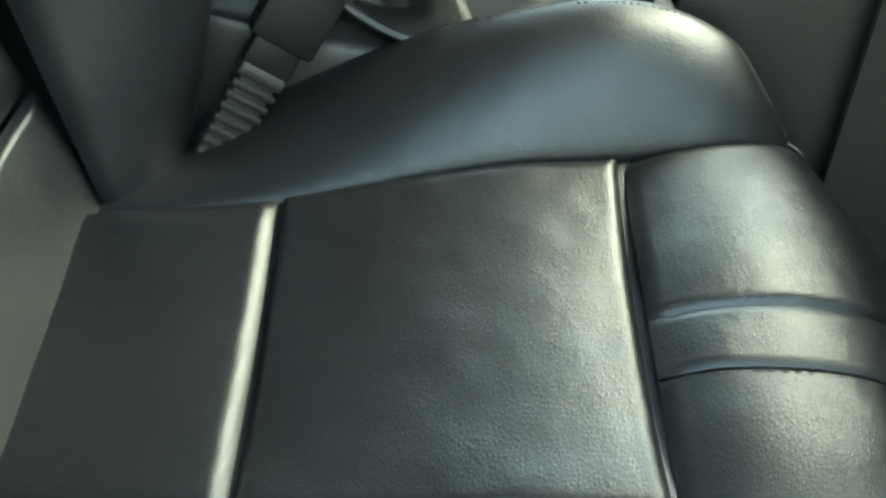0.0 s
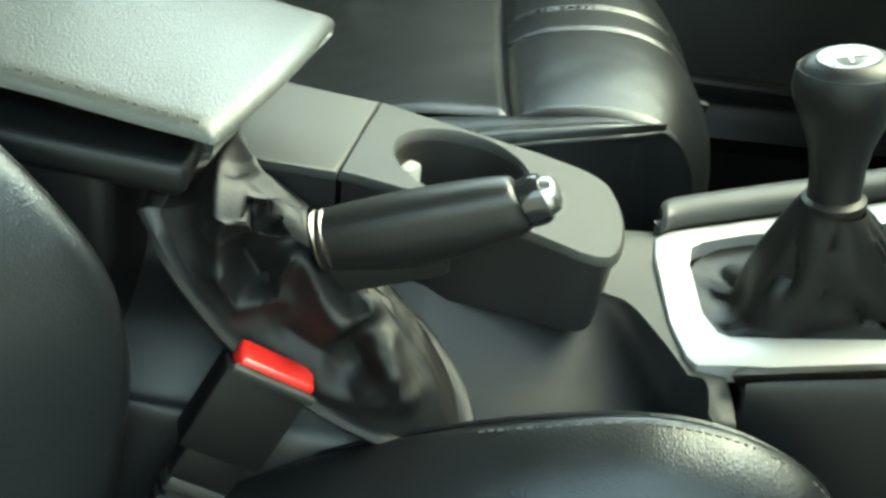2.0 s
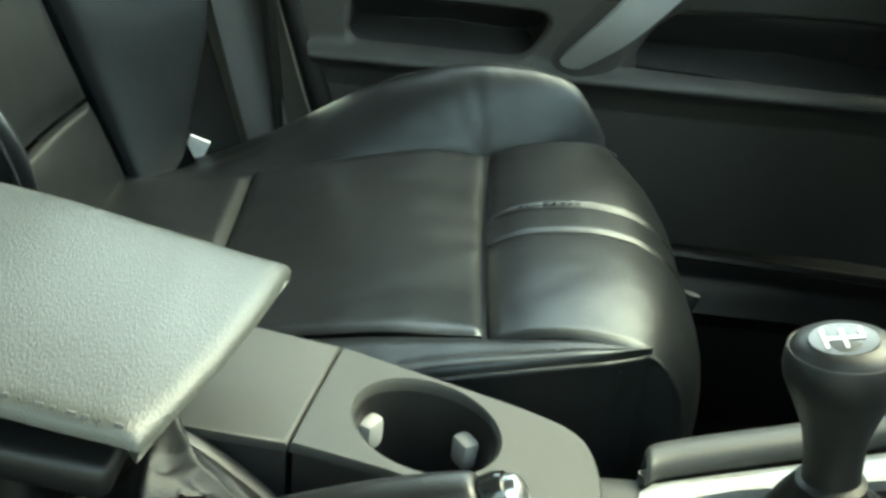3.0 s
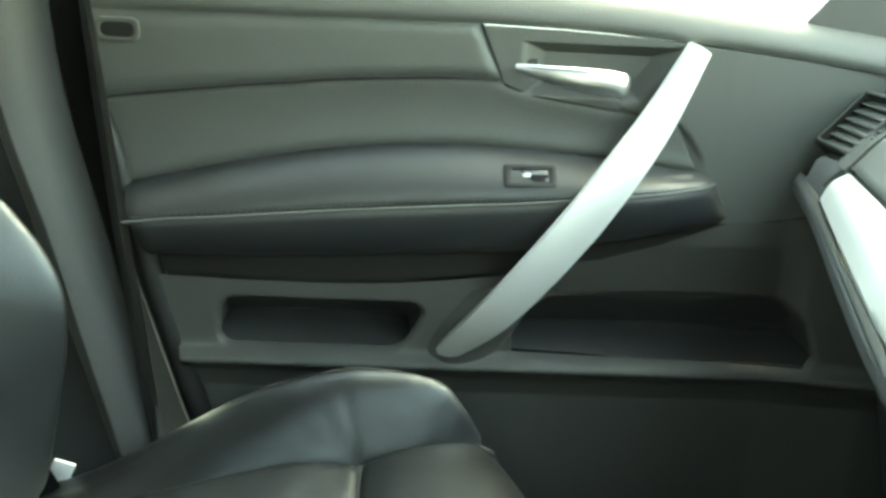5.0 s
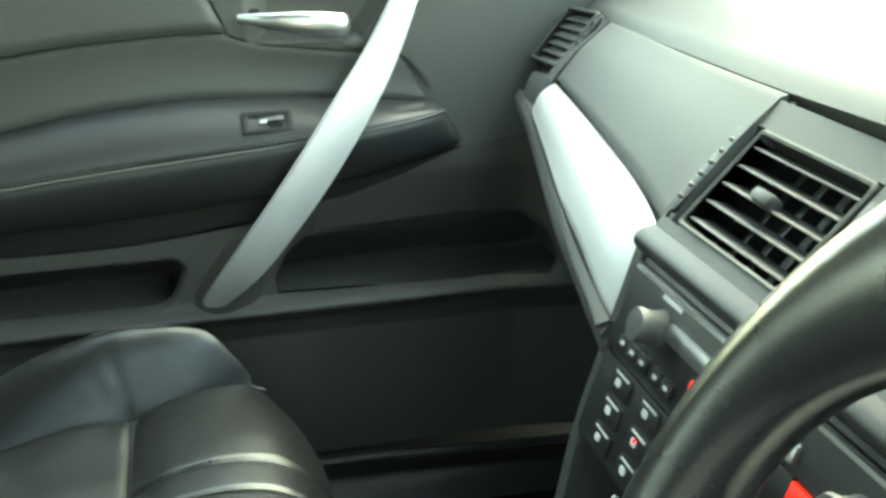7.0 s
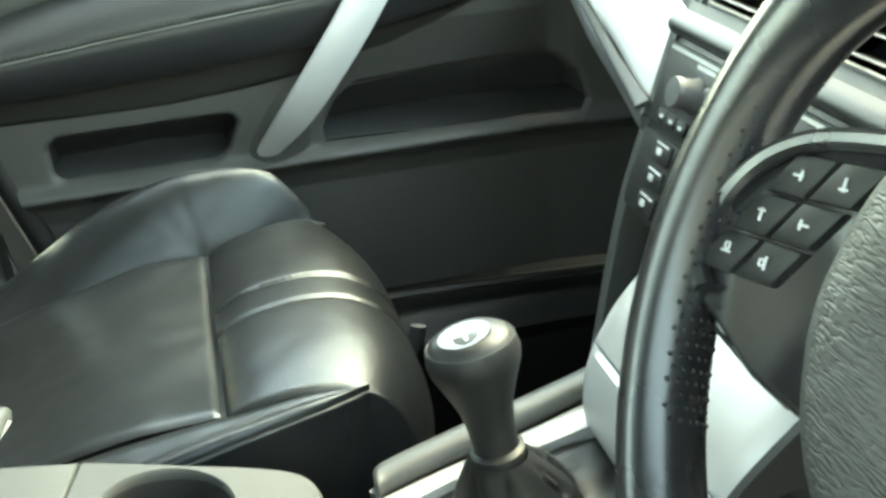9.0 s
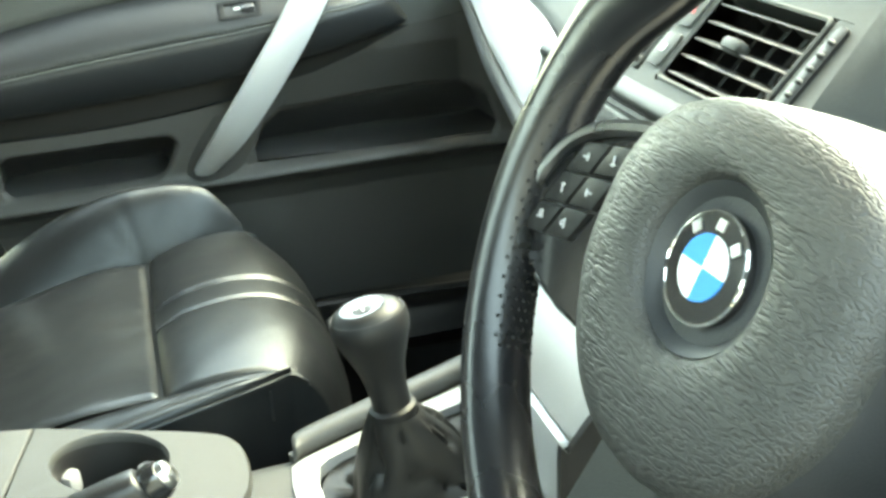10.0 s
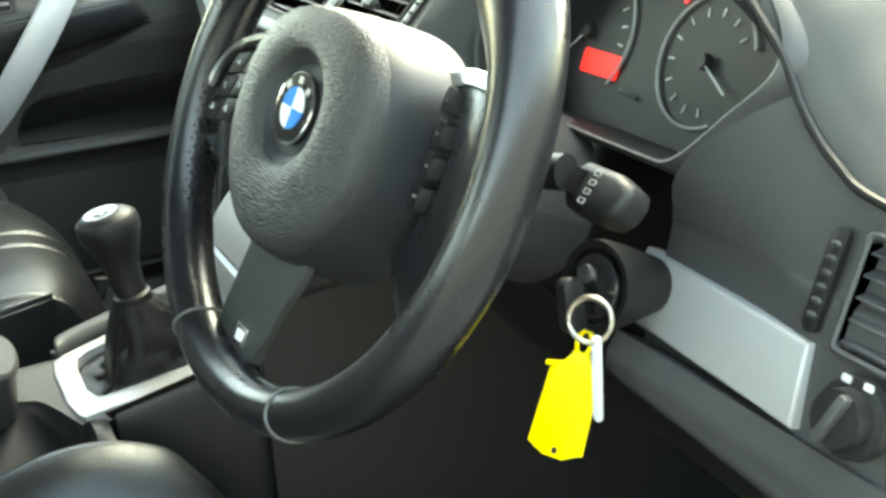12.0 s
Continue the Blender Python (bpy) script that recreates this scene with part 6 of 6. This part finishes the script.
# perforated side grips: rows of small pits shown as dark studs
bm = bmesh.new()
for s in (1, -1):
    for i in range(46):
        a = radians(180 + s * 0 - 42 + 78 * i / 45) if s > 0 else radians(-36 + 78 * i / 45)
        er = Vector((math.cos(a), math.sin(a), 0))
        for j in range(6):
            b = radians(150 + 14 * j + (7 if i % 2 else 0))
            q = WM @ (RC + er * (R + 0.0152 * math.cos(b)) + Vector((0, 0, RZ + 0.0192 * math.sin(b))))
            bmesh.ops.create_icosphere(bm, subdivisions=1, radius=0.0013, matrix=Matrix.Translation(q))
tagged(part("perforation", bm, BLACK, rim, "small round perforations"), kind="stuff")
# airbag cover: a crowned dome with a round well for the badge
def cover_r(a):
    """Outline of the cover at an angle: nearly round, flatter above, pointed a little below."""
    c, s = math.cos(a), math.sin(a)
    e = 2.5 if s > 0 else 2.5 - 0.45 * min(1, -s * 2)
    w, h = 0.084, (0.066 if s > 0 else 0.091)
    return (abs(c / w) ** e + abs(s / h) ** e) ** (-1 / e)
COVER = make_mat("airbag_skin", (0.027, 0.027, 0.026), 0.5, grain=0.25, grain_scale=400, wear=0.15, stretch=(1.9, 0.28, 1.9))
nt = COVER.node_tree
mp = nt.nodes.new("ShaderNodeMapping")
mp.inputs["Scale"].default_value = (560, 85, 560)
nt.links.new(nt.nodes["Texture Coordinate"].outputs["Object"], mp.inputs["Vector"])
cn = nt.nodes.new("ShaderNodeTexNoise")
cn.inputs["Scale"].default_value = 0.75
cn.inputs["Detail"].default_value = 1.5
nt.links.new(mp.outputs["Vector"], cn.inputs["Vector"])
last = cn.outputs["Fac"]
for op, v in (("SUBTRACT", 0.5), ("ABSOLUTE", 0.0), ("MULTIPLY", 9.0), ("MINIMUM", 1.0)):
    mt = nt.nodes.new("ShaderNodeMath")
    mt.operation = op
    mt.inputs[1].default_value = v
    nt.links.new(last, mt.inputs[0])
    last = mt.outputs[0]
cb = nt.nodes.new("ShaderNodeBump")
cb.inputs["Strength"].default_value = 0.42
cb.inputs["Distance"].default_value = 0.0012
nt.links.new(last, cb.inputs["Height"])
nt.links.new(nt.nodes["Bump"].outputs["Normal"], cb.inputs["Normal"])
nt.links.new(cb.outputs["Normal"], nt.nodes["Principled BSDF"].inputs["Normal"])
SIDE_SKIN = make_mat("smooth_skin", (0.020, 0.0213, 0.0235), 0.48, spec=0.38, grain=0.15, grain_scale=500, wear=0.15)


def cover_rings(levels):
    bm = bmesh.new()
    rings = []
    for f, z in levels:
        ring = []
        for a in np.linspace(0, 2 * math.pi, 97)[:-1]:
            r_ = 0.035 + (cover_r(a) - 0.035) * f
            ring.append(bm.verts.new(WM @ Vector((r_ * math.cos(a), r_ * math.sin(a), z))))
        rings.append(ring)
    for a, b in zip(rings, rings[1:]):
        for k in range(96):
            bm.faces.new((a[k], a[(k + 1) % 96], b[(k + 1) % 96], b[k]))
    return bm


part("airbag_cover", cover_rings(((-0.02, -0.005), (0.0, -0.001), (0.03, 0.003), (0.10, 0.0055), (0.3, 0.0065), (0.55, 0.0055), (0.78, 0.0025), (0.92, -0.0015), (0.975, -0.006), (1.0, -0.0110))), COVER, WHEEL, "dark grey grained airbag cover")
part("airbag_side", cover_rings(((0.995, -0.0105), (1.03, -0.014), (1.07, -0.024), (1.12, -0.038), (1.16, -0.055), (1.17, -0.066))), SIDE_SKIN, WHEEL, "smooth sides of the airbag cover")
part("badge_well", disc_bm([(0.0365, -0.004), (0.0350, 0.0005), (0.0320, -0.0015), (0.0285, -0.0050), (0.0255, -0.0070), (0.001, -0.0072)], WM, 48), SIDE_SKIN, WHEEL)
badge = part("badge", disc_bm([(0.0225, -0.004), (0.0225, 0.0), (0.0215, 0.0012), (0.0005, 0.0014)], WM, 48), GLOSS, WHEEL, "round badge with blue and white quarters")
part("badge_ring", tube_bm([WM @ Vector((0.0225 * math.cos(a), 0.0225 * math.sin(a), 0.0005)) for a in np.linspace(0, 2 * math.pi, 49)[:-1]], 0.0009, 6, closed=True), CHROME, badge)
for q in range(4):
    arc = [(0, 0)] + [(0.0135 * math.cos(radians(90 * q + a)), 0.0135 * math.sin(radians(90 * q + a))) for a in np.linspace(0, 90, 9)]
    part("quarter", plate_bm(arc, 0.001, WM @ pose(0, 0, 0.0022)), BLUE if q % 2 else WHITE, badge)
for a in (135, 90, 45):
    part("badge_mark", box_bm(0.0045, 0.0045, 0.0008, WM @ pose(0, 0, 0.0018) @ pose(0, 0, 0, 0, 0, a - 90) @ pose(0, 0.0178, 0), 0.0), SATIN, badge)
# spokes
part("lower_spoke", plate_bm([(-0.036, -0.060), (0.034, -0.060), (0.038, -0.080), (0.035, -0.098), (0.027, -0.118), (0.018, -0.142), (0.0140, -0.164), (-0.006, -0.172), (-0.050, -0.172), (-0.046, -0.14), (-0.038, -0.105)], 0.006,
                             WM @ pose(0, 0, -0.024), 0.003, 3), GREY_PLASTIC, WHEEL, "satin grey lower spoke")
part("spoke_foot", plate_bm([(-0.050, -0.170), (0.004, -0.166), (0.012, -0.172), (0.008, -0.178), (-0.046, -0.180)], 0.012, WM @ pose(0, 0, -0.022), 0.002), GLOSS, WHEEL, "gloss black spoke foot")
bdg = part("spoke_badge", plate_bm(rounded(0.017, 0.013, 0.001), 0.003, WM @ pose(-0.0088, -0.154, -0.0215), 0.0008), CHROME, WHEEL, "small square chrome badge")
part("mark", plate_bm(rounded(0.009, 0.007, 0.001), 0.001, WM @ pose(-0.0088, -0.154, -0.0208)), WHITE, bdg)
# left key pod
BEZEL = make_mat("satin_bezel", (0.24, 0.245, 0.25), 0.28, metal=1.0, wear=0.08)
sp_ = part("side_spoke", plate_bm([(-0.070, -0.066), (-0.07, 0.036), (-0.095, 0.034), (-0.132, 0.023), (-0.160, 0.004), (-0.176, -0.022), (-0.172, -0.046), (-0.152, -0.056), (-0.11, -0.066)], 0.035, WM @ pose(0, 0, -0.0190), 0.004, 3),
           GLOSS, WHEEL, "gloss black side spoke with keys")
part("bezel", tube_bm([WM @ Vector((x, y, -0.0165)) for x, y in curve([(-0.080, 0.034), (-0.0955, 0.032), (-0.128, 0.021), (-0.150, 0.004), (-0.162, -0.020), (-0.160, -0.040), (-0.148, -0.050)], 30)], 0.0042, 8), BEZEL, sp_, "slim dark metal key bezel")
ku, kv = (0.0226, 0.0052), (-0.0088, -0.0195)
for i in range(3):
    for j in range(2):
        x, y = -0.1275 + kv[0] * i + ku[0] * j, 0.0070 + kv[1] * i + ku[1] * j
        slab = [(x + 0.455 * (p * ku[0] + q * kv[0]), y + 0.455 * (p * ku[1] + q * kv[1])) for p, q in ((-1, 1), (1, 1), (1, -1), (-1, -1))]
        b = part("key", plate_bm(slab, 0.006, WM @ pose(0, 0, -0.0160), 0.0015), BLACK, sp_)
        bm = bmesh.new()
        km = WM @ pose(x, y, -0.0155, 0, 0, 13 + 90 * ((i + j) % 2))
        box_bm(0.0052, 0.0009, 0.0006, km, 0, bm=bm)
        if i < 2:
            box_bm(0.0009, 0.0040, 0.0006, km @ pose(0.0016 * (1 - 2 * j), 0, 0), 0, bm=bm)
        else:
            ring_bm(rounded(0.0032, 0.0032, 0.001), rounded(0.0018, 0.0018, 0.0006), 0.0005, km @ pose(0, 0.0022, 0), bm=bm)
        part("mark", bm, PRINT, b)
strip = part("key_strip", plate_bm([(-0.150, -0.050), (-0.139, -0.0485), (-0.090, -0.056), (-0.090, -0.068), (-0.110, -0.067), (-0.140, -0.064)], 0.010, WM @ pose(0, 0, -0.0235), 0.002), BLACK, WHEEL, "dark strip below the keys")
for x, y in ((-0.1340, -0.0585), (-0.1180, -0.0600), (-0.1020, -0.0615)):
    part("strip_key", plate_bm(rounded(0.0105, 0.0045, 0.002), 0.003, WM @ pose(x, y, -0.0215, 0, 0, -6), 0.001), TAB_GREY, strip)
# right spoke: a glossy thumb rest running into the rim, keys tucked beside the cover
rs = part("side_spoke", pad([[tuple(WM @ Vector(p)) for p in r] for r in (
    [(0.088, 0.052, -0.040), (0.100, 0.056, -0.034), (0.125, 0.062, -0.030), (0.150, 0.064, -0.028), (0.172, 0.060, -0.026)],
    [(0.092, 0.030, -0.044), (0.110, 0.034, -0.034), (0.135, 0.036, -0.024), (0.156, 0.034, -0.020), (0.176, 0.030, -0.022)],
    [(0.094, 0.000, -0.046), (0.114, 0.002, -0.036), (0.138, 0.002, -0.026), (0.158, 0.000, -0.022), (0.178, 0.000, -0.022)],
    [(0.088, -0.034, -0.048), (0.108, -0.038, -0.040), (0.132, -0.042, -0.032), (0.152, -0.046, -0.026), (0.174, -0.050, -0.024)],
    [(0.074, -0.062, -0.050), (0.092, -0.070, -0.044), (0.112, -0.080, -0.038), (0.134, -0.090, -0.032), (0.154, -0.098, -0.028)])],
    30, 24, side=tuple(wn_), groove=0.003, thick=0.01), WRIM, WHEEL, "glossy black right spoke")
part("bezel", pad([[tuple(WM @ Vector(p)) for p in r] for r in ([(0.094, 0.0545, -0.0320), (0.118, 0.0610, -0.0278), (0.144, 0.0620, -0.0250)],
                                                               [(0.102, 0.0470, -0.0320), (0.124, 0.0520, -0.0250), (0.150, 0.0520, -0.0215)])],
                  10, 16, side=tuple(wn_), groove=0.001, thick=0.003), SATIN, rs, "satin key bezel")
for x, y, z in ((0.108, 0.040, -0.028), (0.109, 0.021, -0.029), (0.107, 0.002, -0.031), (0.102, -0.017, -0.034)):
    b = part("key", plate_bm(rounded(0.018, 0.0155, 0.003), 0.007, WM @ pose(x, y, z, 0, -22, 0), 0.002), BLACK, rs)
    part("mark", plate_bm(rounded(0.0048, 0.0014, 0.0006), 0.0006, WM @ pose(x, y, z + 0.0006, 0, -22, 0)), TAB_GREY, b)
